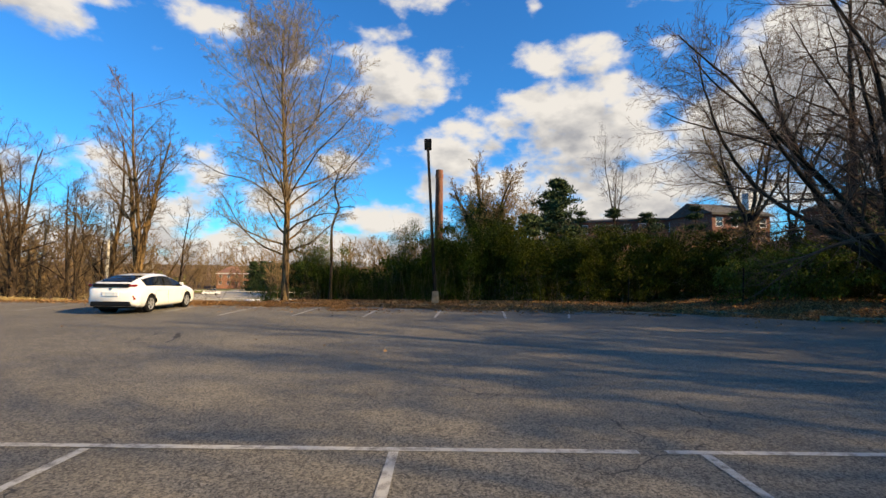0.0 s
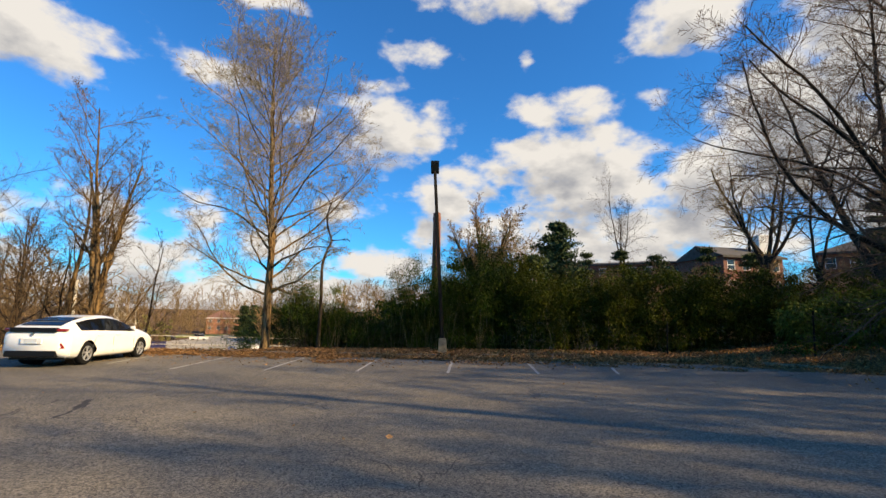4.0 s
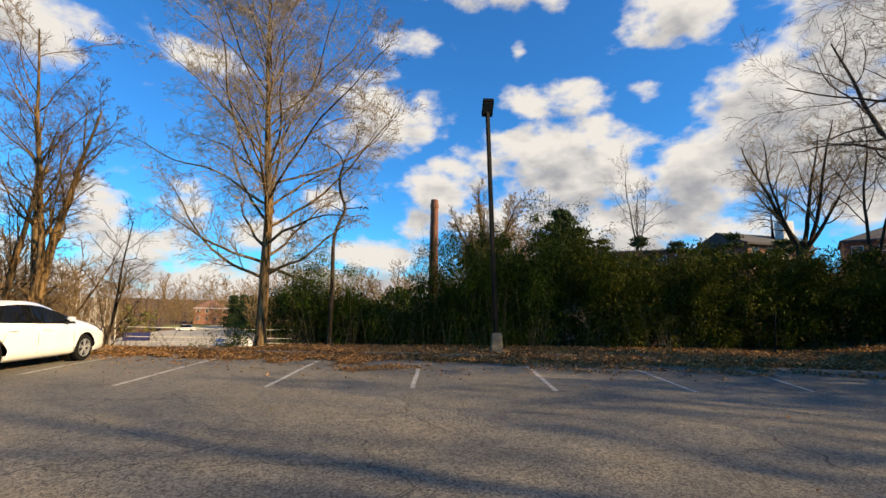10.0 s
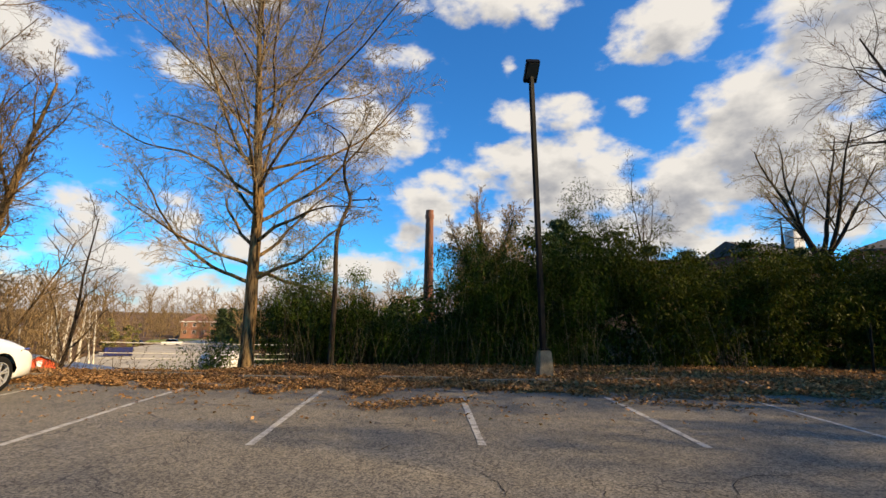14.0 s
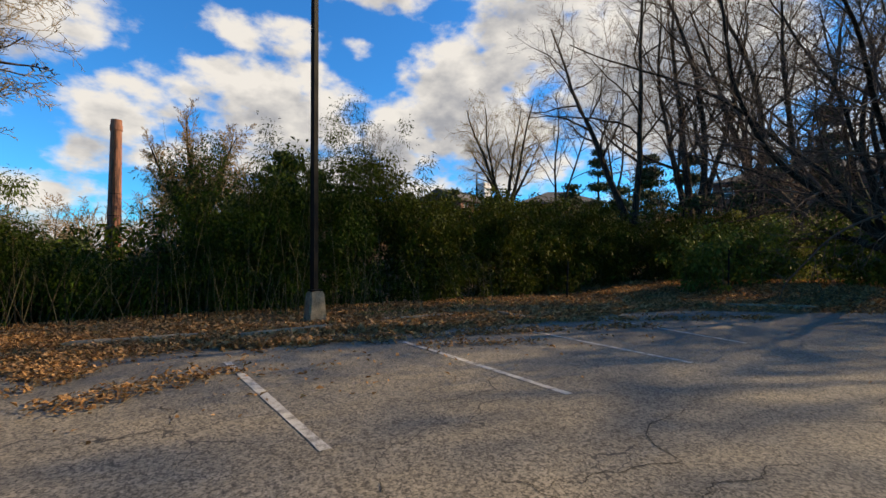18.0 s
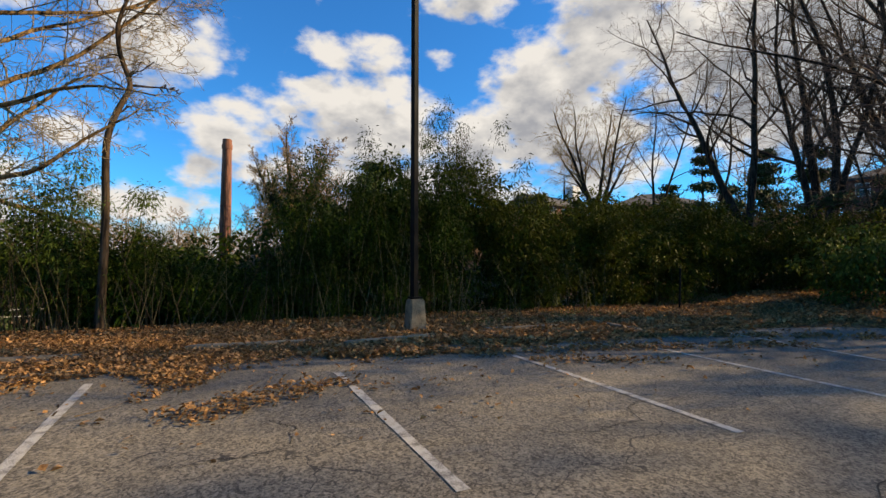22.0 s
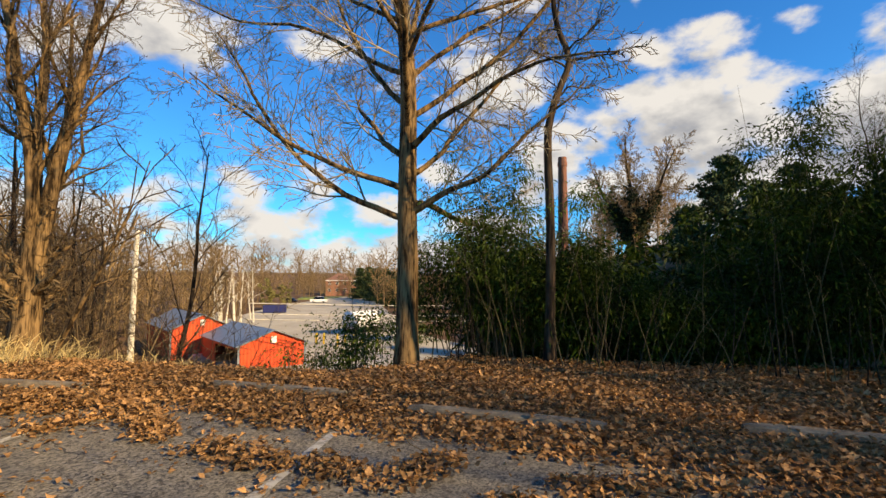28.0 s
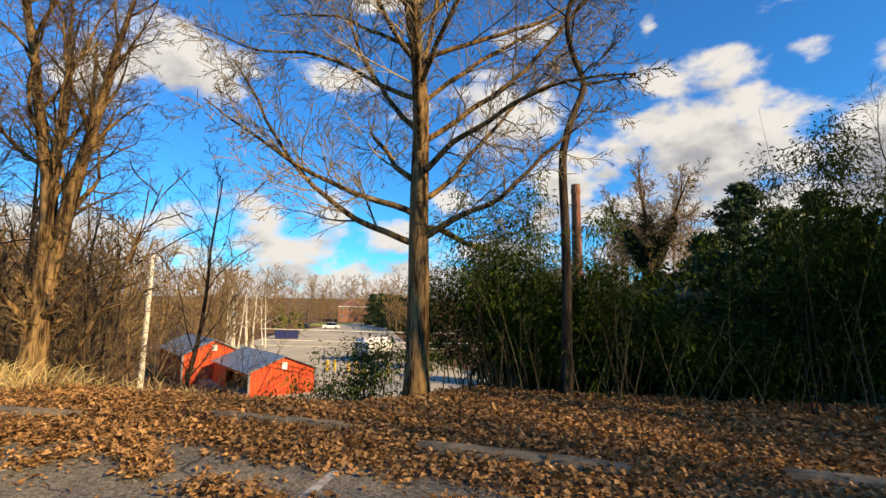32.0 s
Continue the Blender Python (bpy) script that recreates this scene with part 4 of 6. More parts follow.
def far_woods():
    """Brown leafless woods round the valley, as one mass of small trees."""
    rng = np.random.default_rng(7)
    kinds = []
    for k in range(6):
        stem = grow(rng, (0, 0, 0), (0, 0, 1), 1.0, 0.012, 5, 0.04, 0.0)
        a = branch_out(rng, [stem], 11, 0.14, 48, 0.40, 3, 0.2, 0.06, 0.5)
        b = branch_out(rng, a, 5, 0.2, 48, 0.5, 3, 0.2, 0.02, 0.6)
        c = [(p[[0, 2]], np.maximum(r[[0, 2]], 0.0035)) for p, r in b]
        va, fa = tubes([stem] + [(p[[0, 2]], np.maximum(r[[0, 2]], 0.0045)) for p, r in a], 3)
        vb, fb = tubes(c, 3)
        kinds.append((np.concatenate([va, vb]), np.concatenate([fa, fb + len(va)])))
    spots = []
    while len(spots) < 620:
        az = rng.uniform(-100, 16)
        near = 66 if az < -46 else 84 if az < -39 else 108 if az < -35 else 140 if az < -30 else 235 if az < -20.5 else 118
        r = near + rng.beta(1.0, 2.0) * 100
        x, y = -6 + r * math.sin(radians(az)), 17 + r * math.cos(radians(az))
        spots.append((x, y, (rng.uniform(11, 17) if rng.random() < 0.65 else rng.uniform(5, 9)) * (1.0 if r < 150 else 1.3)))
    for _ in range(230):
        x, y = rng.uniform(-85, -30), rng.uniform(14, 75)
        if x > -46 and y > 42:
            continue
        spots.append((x, y, rng.uniform(8, 15)))
    for _ in range(110):
        spots.append((rng.uniform(62, 150), rng.uniform(-70, 70), rng.uniform(9, 15)))
    for _ in range(34):
        az, r = radians(rng.uniform(-29, -21)), rng.uniform(196, 226)
        spots.append((-6 + r * math.sin(az), 18 + r * math.cos(az), rng.uniform(7, 13)))
    vs, fs, base = [], [], 0
    for i, (x, y, h) in enumerate(spots):
        v, f = kinds[i % 6]
        a = rng.uniform(0, 6.28)
        c, s = math.cos(a) * h, math.sin(a) * h
        q = np.stack([v[:, 0] * c - v[:, 1] * s, v[:, 0] * s + v[:, 1] * c, v[:, 2] * h], 1) + np.array([x, y, ground_at(x, y) - 0.2])
        vs.append(q)
        fs.append(f + base)
        base += len(v)
    tagged(piece("far_woods", mesh_from("far_woods", np.concatenate(vs), np.concatenate(fs)), TWIG_TAN), "brown leafless woods round the valley", "woods", kind="stuff")


far_woods()


def brushwood():
    """The tangle of thin leafless brush under the wood's edge."""
    rng = np.random.default_rng(77)
    stems = []
    for _ in range(330):
        x, y = rng.uniform(-46, -13.2), rng.uniform(25.4, 40)
        az = math.degrees(math.atan2(x + 6.2, y - 17.8))
        if x > -20 and y < 27.2 and rng.random() < 0.6 or x > -24 and y > 33 or -47.6 < az < -44.4:
            continue
        z = ground_at(x, y)
        for k in range(rng.integers(2, 5)):
            h = rng.uniform(1.6, 4.2)
            stems.append(grow(rng, (x + rng.normal(0, 0.3), y + rng.normal(0, 0.3), z - 0.1), (rng.normal(0, 0.35), rng.normal(0, 0.35), 1), h, 0.018, 6, 0.12, 0.0))
    a = branch_out(rng, stems, 7, 0.2, 45, 0.42, 3, 0.15, 0.03, 0.5)
    b = branch_out(rng, a, 4, 0.2, 45, 0.5, 2, 0.15, 0.0, 0.6)
    v, f = tubes([(p, np.maximum(r, 0.006)) for p, r in stems + a + b], 3)
    tagged(piece("brushwood", mesh_from("brushwood", v, f), TWIG_BROWN), "tangled leafless brush under the trees", "brush", kind="stuff")


brushwood()


def hillside_brush():
    """Brown and olive scrub over the slope behind the bamboo."""
    rng = np.random.default_rng(78)
    stems = []
    for _ in range(360):
        x, y = rng.uniform(14, 62), rng.uniform(29, 66)
        z = ground_at(x, y)
        for k in range(2):
            stems.append(grow(rng, (x + rng.normal(0, 0.4), y + rng.normal(0, 0.4), z - 0.1), (rng.normal(0, 0.4), rng.normal(0, 0.4), 1), rng.uniform(1.6, 3.6), 0.022, 5, 0.14, 0.0))
    a = branch_out(rng, stems, 6, 0.15, 48, 0.45, 3, 0.16, 0.02, 0.5)
    b = branch_out(rng, a, 4, 0.15, 46, 0.5, 2, 0.15, 0.0, 0.6)
    v, f = tubes([(p, np.maximum(r, 0.012)) for p, r in stems + a + b], 3)
    tagged(piece("hillside_brush", mesh_from("hillside_brush", v, f), TWIG_BROWN), "brown leafless scrub on the hillside", "brush", kind="stuff")


hillside_brush()

# ---- bamboo and shrubs ----
def bamboo(name, label, x, y, w, d, h, seed, leaf_count, material, canes=7, leaf=0.19, width=0.036, z=None, bare=0.0, group="bamboo along the lot"):
    """A clump: leaning canes, and drooping leaves in tufts that thin out towards a ragged top."""
    rng = np.random.default_rng(seed)
    top = thing(name, label, "bamboo" if "bamboo" in name else "shrub", pose(x, y, ground_at(x, y) - 0.03 if z is None else z), group)
    lines = []
    for _ in range(canes):
        p = (rng.uniform(-w / 2, w / 2), rng.uniform(-d / 2, d / 2), 0)
        lines.append(grow(rng, p, (rng.normal(0, 0.1), rng.normal(-0.02, 0.1), 1), h * rng.uniform(0.75, 1.12), rng.uniform(0.008, 0.016), 7, 0.03, -0.015))
    v, f = tubes(lines, 4)
    tagged(piece("cane_stand", mesh_from("cane_stand", v, f, True), CANE, top), kind="stuff")
    tufts = max(30, leaf_count // 45)
    c = np.empty((tufts, 3))
    pick = rng.integers(0, canes, tufts)
    t = bare + (1 - bare) * rng.beta(1.3, 1.05, tufts)
    for i in range(tufts):
        line = lines[pick[i]][0]
        q = t[i] * (len(line) - 1)
        k = min(int(q), len(line) - 2)
        c[i] = line[k] + (line[k + 1] - line[k]) * (q - k)
    c += rng.normal(0, 1, (tufts, 3)) * np.array([w * 0.17, d * 0.2, h * 0.03]) * (1.15 - 0.6 * t[:, None])
    own = rng.integers(0, tufts, leaf_count)
    g = c[own] + rng.normal(0, 1, (leaf_count, 3)) * np.array([0.14, 0.14, 0.11])
    g[:, 2] = np.maximum(g[:, 2], 0.05)
    ways = (g - c[own]) * 2.2 * 1.5 + rng.normal(0, 0.4, (leaf_count, 3)) + np.array([0, 0, -0.3])
    v, f = leaves(g, ways, leaf, width, rng, 0.25, 0.05)
    tagged(piece("foliage", mesh_from("foliage", v, f), material, top), kind="stuff")
    return top


def hedge_top(x):
    """Height of the bamboo along the lot."""
    return float(np.interp(x, [-9, -7.5, -6.9, -5.9, -5.0, -4.2, -3.4, -2.6, -1.8, -0.8, 0.5, 2.0, 3.2, 4.4, 6.5, 8.7, 11, 14, 18, 24], [1.9, 2.6, 2.9, 2.2, 1.8, 1.55, 1.55, 2.5, 3.6, 4.2, 4.5, 4.9, 4.5, 3.8, 3.6, 4.0, 3.7, 3.4, 3.2, 3.0]))


def hedge_line(x):
    """Where the front of the bamboo stands."""
    return float(np.interp(x, [-8, -4, -1, 4, 8, 12, 16, 20, 24], [26.6, 26.4, 25.6, 25.5, 25.8, 25.8, 24.6, 22.4, 20.5]))


x, n = -7.6, 0
while x < 24:
    h = hedge_top(x)
    near = x < 0.6
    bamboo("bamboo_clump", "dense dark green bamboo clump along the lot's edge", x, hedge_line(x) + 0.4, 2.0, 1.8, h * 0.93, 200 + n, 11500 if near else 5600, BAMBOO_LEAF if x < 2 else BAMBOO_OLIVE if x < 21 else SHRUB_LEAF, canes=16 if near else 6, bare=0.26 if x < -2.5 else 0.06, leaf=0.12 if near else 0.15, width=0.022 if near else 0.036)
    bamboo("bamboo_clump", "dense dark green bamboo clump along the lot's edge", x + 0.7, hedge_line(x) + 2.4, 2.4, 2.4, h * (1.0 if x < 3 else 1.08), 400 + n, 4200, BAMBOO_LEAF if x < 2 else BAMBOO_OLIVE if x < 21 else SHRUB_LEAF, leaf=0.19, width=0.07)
    x += 1.35
    n += 1

# ---- vehicles ----
CAR_GLASS = plain("car_glass", (0.005, 0.006, 0.007), 0.05)
TYRE = plain("tyre_rubber", (0.010, 0.010, 0.010), 0.85)
RIM = plain("wheel_alloy", (0.5, 0.5, 0.5), 0.4, 0.5)
DARK_PLASTIC = plain("black_plastic", (0.007, 0.007, 0.0075), 0.5)
TAIL_RED = plain("tail_lamp_red", (0.22, 0.012, 0.012), 0.15, 0.0, 0.6)
LAMP_CLEAR = plain("head_lamp", (0.09, 0.03, 0.03), 0.12, 0.0, 0.6)
LENS = plain("dull_lens", (0.06, 0.06, 0.05), 0.35)
CHROME = plain("chrome", (0.75, 0.75, 0.76), 0.15, 1.0)
for m, level in ((CAR_GLASS, 0.22), (TYRE, 0.1), (DARK_PLASTIC, 0.2)):
    m.node_tree.nodes["Principled BSDF"].inputs["Specular IOR Level"].default_value = level
PLATE = plain("number_plate", (0.62, 0.66, 0.66), 0.5)


def turned(x, y, a):
    """A turn about the upright through (x, y)."""
    return Matrix.Translation((x, y, 0)) @ Matrix.Rotation(a, 4, "Z") @ Matrix.Translation((-x, -y, 0))


def car_paint(name, col, metal):
    m, nt, b = shader(name, 0.3, metal)
    n = tex(nt, "Noise", 2.5, 4.0)
    nt.links.new(ramp(nt, n.outputs[0], (0.3, tuple(v * 0.93 for v in col)), (0.7, col)), b.inputs["Base Color"])
    b.inputs["Coat Weight"].default_value, b.inputs["Coat Roughness"].default_value = 0.7, 0.06
    return m


def wheel(car, x, y, r, flip, spokes=10):
    hub = part("wheel", wheel_tyre(r), TYRE, car, "black tyre on a silver alloy wheel", True, pose(x, y, r, 0, 0, 180 if flip else 0))
    part("rim", wheel_rim(r), RIM, hub, "silver five-spoke alloy rim")
    bm = bmesh.new()
    rod(bm, (-0.02, 0, 0), (0.045, 0, 0), r * 0.62, sides=32)
    part("brake_disc", bm, DARK_PLASTIC, hub)


def wheel_tyre(r):
    bm = bmesh.new()
    w = 0.1
    prof = [(-w, r * 0.64), (-w, r * 0.8), (-w * 0.92, r * 0.93), (-w * 0.7, r), (w * 0.7, r), (w * 0.92, r * 0.93), (w, r * 0.8), (w * 0.95, r * 0.64)]
    ring = [[bm.verts.new((px, pr * math.cos(a), pr * math.sin(a))) for px, pr in prof] for a in np.linspace(0, 2 * math.pi, 40, endpoint=False)]
    for a, b in zip(ring, ring[1:] + ring[:1]):
        for i in range(len(prof) - 1):
            bm.faces.new((a[i], a[i + 1], b[i + 1], b[i]))
    return bm


def wheel_rim(r):
    bm = bmesh.new()
    ri = r * 0.66
    prof = [(0.06, ri), (0.098, ri), (0.097, ri * 0.94), (0.05, ri * 0.92)]
    ring = [[bm.verts.new((px, pr * math.cos(a), pr * math.sin(a))) for px, pr in prof] for a in np.linspace(0, 2 * math.pi, 40, endpoint=False)]
    for a, b in zip(ring, ring[1:] + ring[:1]):
        for i in range(3):
            bm.faces.new((a[i], a[i + 1], b[i + 1], b[i]))
    for k in range(5):
        for off in (-0.17, 0.17):
            box(bm, 0.07, 0.092, -ri * 0.055, ri * 0.055, ri * 0.15, ri * 0.93, 0.004, Matrix.Rotation(2 * math.pi * k / 5 + off, 4, "X"))
    rod(bm, (0.06, 0, 0), (0.095, 0, 0), ri * 0.2, ri * 0.17, 20)
    return bm


def car(name, label, at, paint, prof, axles, r, rear, group=""):
    """prof: rows of y, roof line, shoulder, widest half width, half width at the shoulder, half width of the top, underside."""
    top = thing(name, label, "car", at, group)
    prof = np.array(sorted(prof))
    ys = np.unique(np.concatenate([np.linspace(prof[0, 0], prof[-1, 0], 90), [rear["glass"][0], rear["glass"][1], rear["screen"][0], rear["screen"][1], rear["side"][0], rear["side"][1]]]))
    col = lambda k: np.interp(ys, prof[:, 0], prof[:, k])
    smooth = lambda a: np.concatenate([a[:1], (a[:-2] + 2 * a[1:-1] + a[2:]) / 4, a[-1:]])
    zt, zs, wm, ws, wt, zb = (smooth(smooth(smooth(col(k)))) for k in range(1, 7))
    sect = []
    for i in range(len(ys)):
        up = max(zt[i] - zs[i], 0.02)
        sect.append([(0, zb[i]), (wm[i] * 0.86, zb[i]), (wm[i] * 0.97, zb[i] + 0.06), (wm[i], zb[i] + 0.2), (wm[i] * 0.985, zb[i] + (zs[i] - zb[i]) * 0.55), (wm[i], zs[i] - 0.09), ((wm[i] + ws[i]) / 2, zs[i] - 0.03), (ws[i], zs[i]),
                     (ws[i] + (wt[i] - ws[i]) * 0.48, zs[i] + up * 0.45), (wt[i] + (ws[i] - wt[i]) * 0.12, zs[i] + up * 0.82), (wt[i] * 0.86, zs[i] + up * 0.985), (wt[i] * 0.45, zs[i] + up), (0, zs[i] + up * 1.005)])
    k = len(sect[0])
    body, glass = bmesh.new(), bmesh.new()
    arch = r + 0.055

    def vert(bm, cache, i, j, s):
        key = (i, j, s)
        if key not in cache:
            x, z = sect[i][j]
            y = ys[i]
            gone = 0
            if 1 <= j <= 6:
                for ya in axles:
                    d = math.hypot(y - ya, z - r)
                    if d < arch:
                        q = arch / max(d, 1e-3)
                        y, z, gone = ya + (y - ya) * q, r + max(z - r, 0.0 if d > 0.05 else 0.1) * q, 1
                        z = r + (z - r)
            cache[key] = (bm.verts.new((x * s, y, z)), gone)
        return cache[key]

    cb, cg = {}, {}
    for s in (1, -1):
        for i in range(len(ys) - 1):
            for j in range(k - 1):
                ym = (ys[i] + ys[i + 1]) / 2
                g = (7 <= j <= 8 and rear["side"][0] < ym < rear["side"][1] and zt[i] - zs[i] > 0.1) or (j >= 10 and (rear["glass"][0] < ym < rear["glass"][1] or rear["screen"][0] < ym < rear["screen"][1]))
                bm, cache = (glass, cg) if g else (body, cb)
                q = [vert(bm, cache, a, b, s) for a, b in ((i, j), (i, j + 1), (i + 1, j + 1), (i + 1, j))]
                if sum(n for _, n in q) == 4:
                    continue
                vs = [v for v, _ in q]
                try:
                    bm.faces.new(vs if s < 0 else vs[::-1])
                except ValueError:
                    pass
    for i, flip in ((0, False), (len(ys) - 1, True)):
        ring = [vert(body, cb, i, j, 1)[0] for j in range(k)] + [vert(body, cb, i, j, -1)[0] for j in range(k - 2, 0, -1)]
        try:
            body.faces.new(ring if flip else ring[::-1])
        except ValueError:
            pass
    for bm in (body, glass):
        bmesh.ops.remove_doubles(bm, verts=bm.verts, dist=0.002)
        bmesh.ops.recalc_face_normals(bm, faces=bm.faces)
    part("body", body, paint, top, smooth=True)
    part("glazing", glass, CAR_GLASS, top, "dark tinted glass", True)
    bm = bmesh.new()
    box(bm, -0.72, 0.72, ys[0] + 0.25, ys[-1] - 0.25, 0.18, 0.45)
    part("underbody", bm, DARK_PLASTIC, top)
    for ya in axles:
        for s in (1, -1):
            bm = bmesh.new()
            rod(bm, (s * 0.45, ya, r + 0.01), (s * (wm.max() - 0.2), ya, r + 0.01), arch * 0.93, sides=28)
            part("wheel_housing", bm, DARK_PLASTIC, top)
            wheel(top, s * (wm.max() - 0.125), ya, r, s < 0)
    return top, ys, sect


white = car_paint("pearl_white_paint", (0.78, 0.77, 0.73), 0.0)
silver = car_paint("silver_paint", (0.42, 0.44, 0.47), 0.6)
HATCH = [(-2.32, 0.86, 0.80, 0.70, 0.68, 0.60, 0.36), (-2.27, 0.98, 0.86, 0.78, 0.76, 0.66, 0.30), (-2.12, 1.10, 0.94, 0.84, 0.82, 0.64, 0.25), (-1.75, 1.25, 0.97, 0.875, 0.84, 0.62, 0.2), (-1.2, 1.375, 0.965, 0.88, 0.845, 0.60, 0.19), (-0.6, 1.445, 0.95, 0.88, 0.845, 0.60, 0.19), (-0.25, 1.45, 0.935, 0.88, 0.84, 0.60, 0.19),
         (0.1, 1.41, 0.925, 0.88, 0.84, 0.60, 0.19), (0.5, 1.285, 0.915, 0.88, 0.835, 0.62, 0.19), (0.9, 1.11, 0.905, 0.88, 0.825, 0.68, 0.19), (1.15, 1.015, 0.90, 0.878, 0.81, 0.70, 0.19), (1.5, 0.955, 0.87, 0.87, 0.80, 0.66, 0.19), (1.85, 0.89, 0.81, 0.85, 0.76, 0.60, 0.19), (2.1, 0.80, 0.73, 0.80, 0.70, 0.52, 0.2), (2.25, 0.71, 0.65, 0.75, 0.65, 0.46, 0.22), (2.31, 0.62, 0.57, 0.70, 0.60, 0.42, 0.2)]
HATCH = [(y, 0.95 + (z - 0.95) * 0.93 if z > 0.95 else z, *rest) for y, z, *rest in HATCH]
hatch, _, _ = car("white_hatchback", "white five-door hatchback parked nose-in on the asphalt", pose(-11.68, 18.6, ground_at(-11.7, 18.7), 0, 0, 3.6), white, HATCH, (-1.35, 1.35), 0.318, dict(glass=(-2.06, -1.2), screen=(0.2, 1.02), side=(-1.7, 1.0)))


def hatch_trim(top):
    bm = bmesh.new()
    box(bm, -0.60, 0.60, -2.335, -2.20, 0.93, 1.055, 0.02)
    part("rear_spoiler_panel", bm, DARK_PLASTIC, top, "black panel under the rear spoiler")
    for s in (1, -1):
        bm = bmesh.new()
        box(bm, min(s * 0.54, s * 0.78), max(s * 0.54, s * 0.78), -2.27, -2.0, 0.955, 1.03, 0.025, turned(s * 0.685, -2.13, s * 0.32))
        part("tail_lamp", bm, TAIL_RED, top, "dark red tail lamp")
        bm = bmesh.new()
        vs = [bm.verts.new(p) for p in ((s * 0.70, -2.305, 0.74), (s * 0.80, -2.24, 0.50), (s * 0.68, -2.32, 0.47), (s * 0.70, -2.27, 0.74), (s * 0.80, -2.2, 0.50), (s * 0.68, -2.28, 0.47))]
        for f in ((0, 1, 2), (5, 4, 3), (0, 3, 4, 1), (1, 4, 5, 2), (2, 5, 3, 0)):
            bm.faces.new([vs[i] for i in f])
        bmesh.ops.recalc_face_normals(bm, faces=bm.faces)
        part("reflector", bm, TAIL_RED, top)
        bm = bmesh.new()
        box(bm, min(s * 0.70, s * 0.815), max(s * 0.70, s * 0.815), 1.74, 2.12, 0.69, 0.745, 0.025, turned(s * 0.77, 1.94, s * 0.24))
        part("head_lamp", bm, LAMP_CLEAR, top)
        bm = bmesh.new()
        box(bm, s * 0.97 - 0.075, s * 0.97 + 0.075, 0.53, 0.63, 0.965, 1.075, 0.045)
        mirror = part("door_mirror", bm, white, top)
        bm = bmesh.new()
        rod(bm, (s * 0.80, 0.58, 0.94), (s * 0.95, 0.575, 1.0), 0.05, 0.045)
        part("mirror_arm", bm, DARK_PLASTIC, mirror)
        for y in (-0.12, -1.0):
            bm = bmesh.new()
            box(bm, s * 0.888 - 0.016, s * 0.888 + 0.016, y, y + 0.2, 0.80, 0.825, 0.008)
            part("door_handle", bm, white, top)
        for y, lean in ((0.88, 0.03), (-0.22, 0.02), (-1.02, -0.22)):
            bm = bmesh.new()
            rod(bm, (s * 0.874, y + lean, 0.32), (s * 0.872, y, 0.85), 0.0045, sides=4)
            part("door_seam", bm, DARK_PLASTIC, top)
        bm = bmesh.new()
        rod(bm, (s * 0.80, -0.27, 0.96), (s * 0.70, -0.32, 1.26), 0.016, sides=6)
        part("pillar", bm, DARK_PLASTIC, top)
    bm = bmesh.new()
    box(bm, -0.66, 0.66, -2.345, -2.1, 0.27, 0.44, 0.03)
    part("rear_bumper", bm, DARK_PLASTIC, top, "black lower bumper")
    bm = bmesh.new()
    box(bm, -0.27, 0.27, -2.352, -2.30, 0.62, 0.78, 0.01)
    part("plate_recess", bm, white, top)
    bm = bmesh.new()
    box(bm, -0.155, 0.155, -2.36, -2.35, 0.63, 0.76)
    part("number_plate", bm, PLATE, top, "pale unreadable number plate")
    bm = bmesh.new()
    rod(bm, (0, -2.34, 0.87), (0, -2.30, 0.87), 0.045, sides=16)
    part("badge", bm, CHROME, top)
    bm = bmesh.new()
    box(bm, -0.5, 0.5, 2.2, 2.325, 0.24, 0.40, 0.03)
    part("grille", bm, DARK_PLASTIC, top)


hatch_trim(hatch)
SEDAN = [(-2.4, 0.92, 0.86, 0.72, 0.70, 0.6, 0.34), (-2.33, 1.02, 0.93, 0.80, 0.77, 0.66, 0.3), (-1.9, 1.09, 0.97, 0.89, 0.85, 0.66, 0.22), (-1.6, 1.14, 0.97, 0.91, 0.86, 0.64, 0.2), (-1.0, 1.40, 0.96, 0.92, 0.86, 0.6, 0.19), (-0.3, 1.485, 0.95, 0.92, 0.86, 0.6, 0.19), (0.3, 1.44, 0.94, 0.92, 0.86, 0.6, 0.19), (1.0, 1.12, 0.93, 0.91, 0.85, 0.68, 0.19), (1.3, 1.03, 0.92, 0.91, 0.84, 0.68, 0.19), (2.0, 0.9, 0.82, 0.86, 0.76, 0.6, 0.2), (2.3, 0.72, 0.66, 0.74, 0.64, 0.45, 0.22), (2.4, 0.6, 0.55, 0.6, 0.55, 0.4, 0.26)]
sedan, _, _ = car("silver_sedan", "silver four-door saloon parked by the shrubs", pose(17.6, 9.05, ground_at(17.6, 9.05), 0, 0, -103), silver, SEDAN, (-1.38, 1.38), 0.33, dict(glass=(-1.62, -0.95), screen=(0.35, 1.05), side=(-1.3, 1.0)))


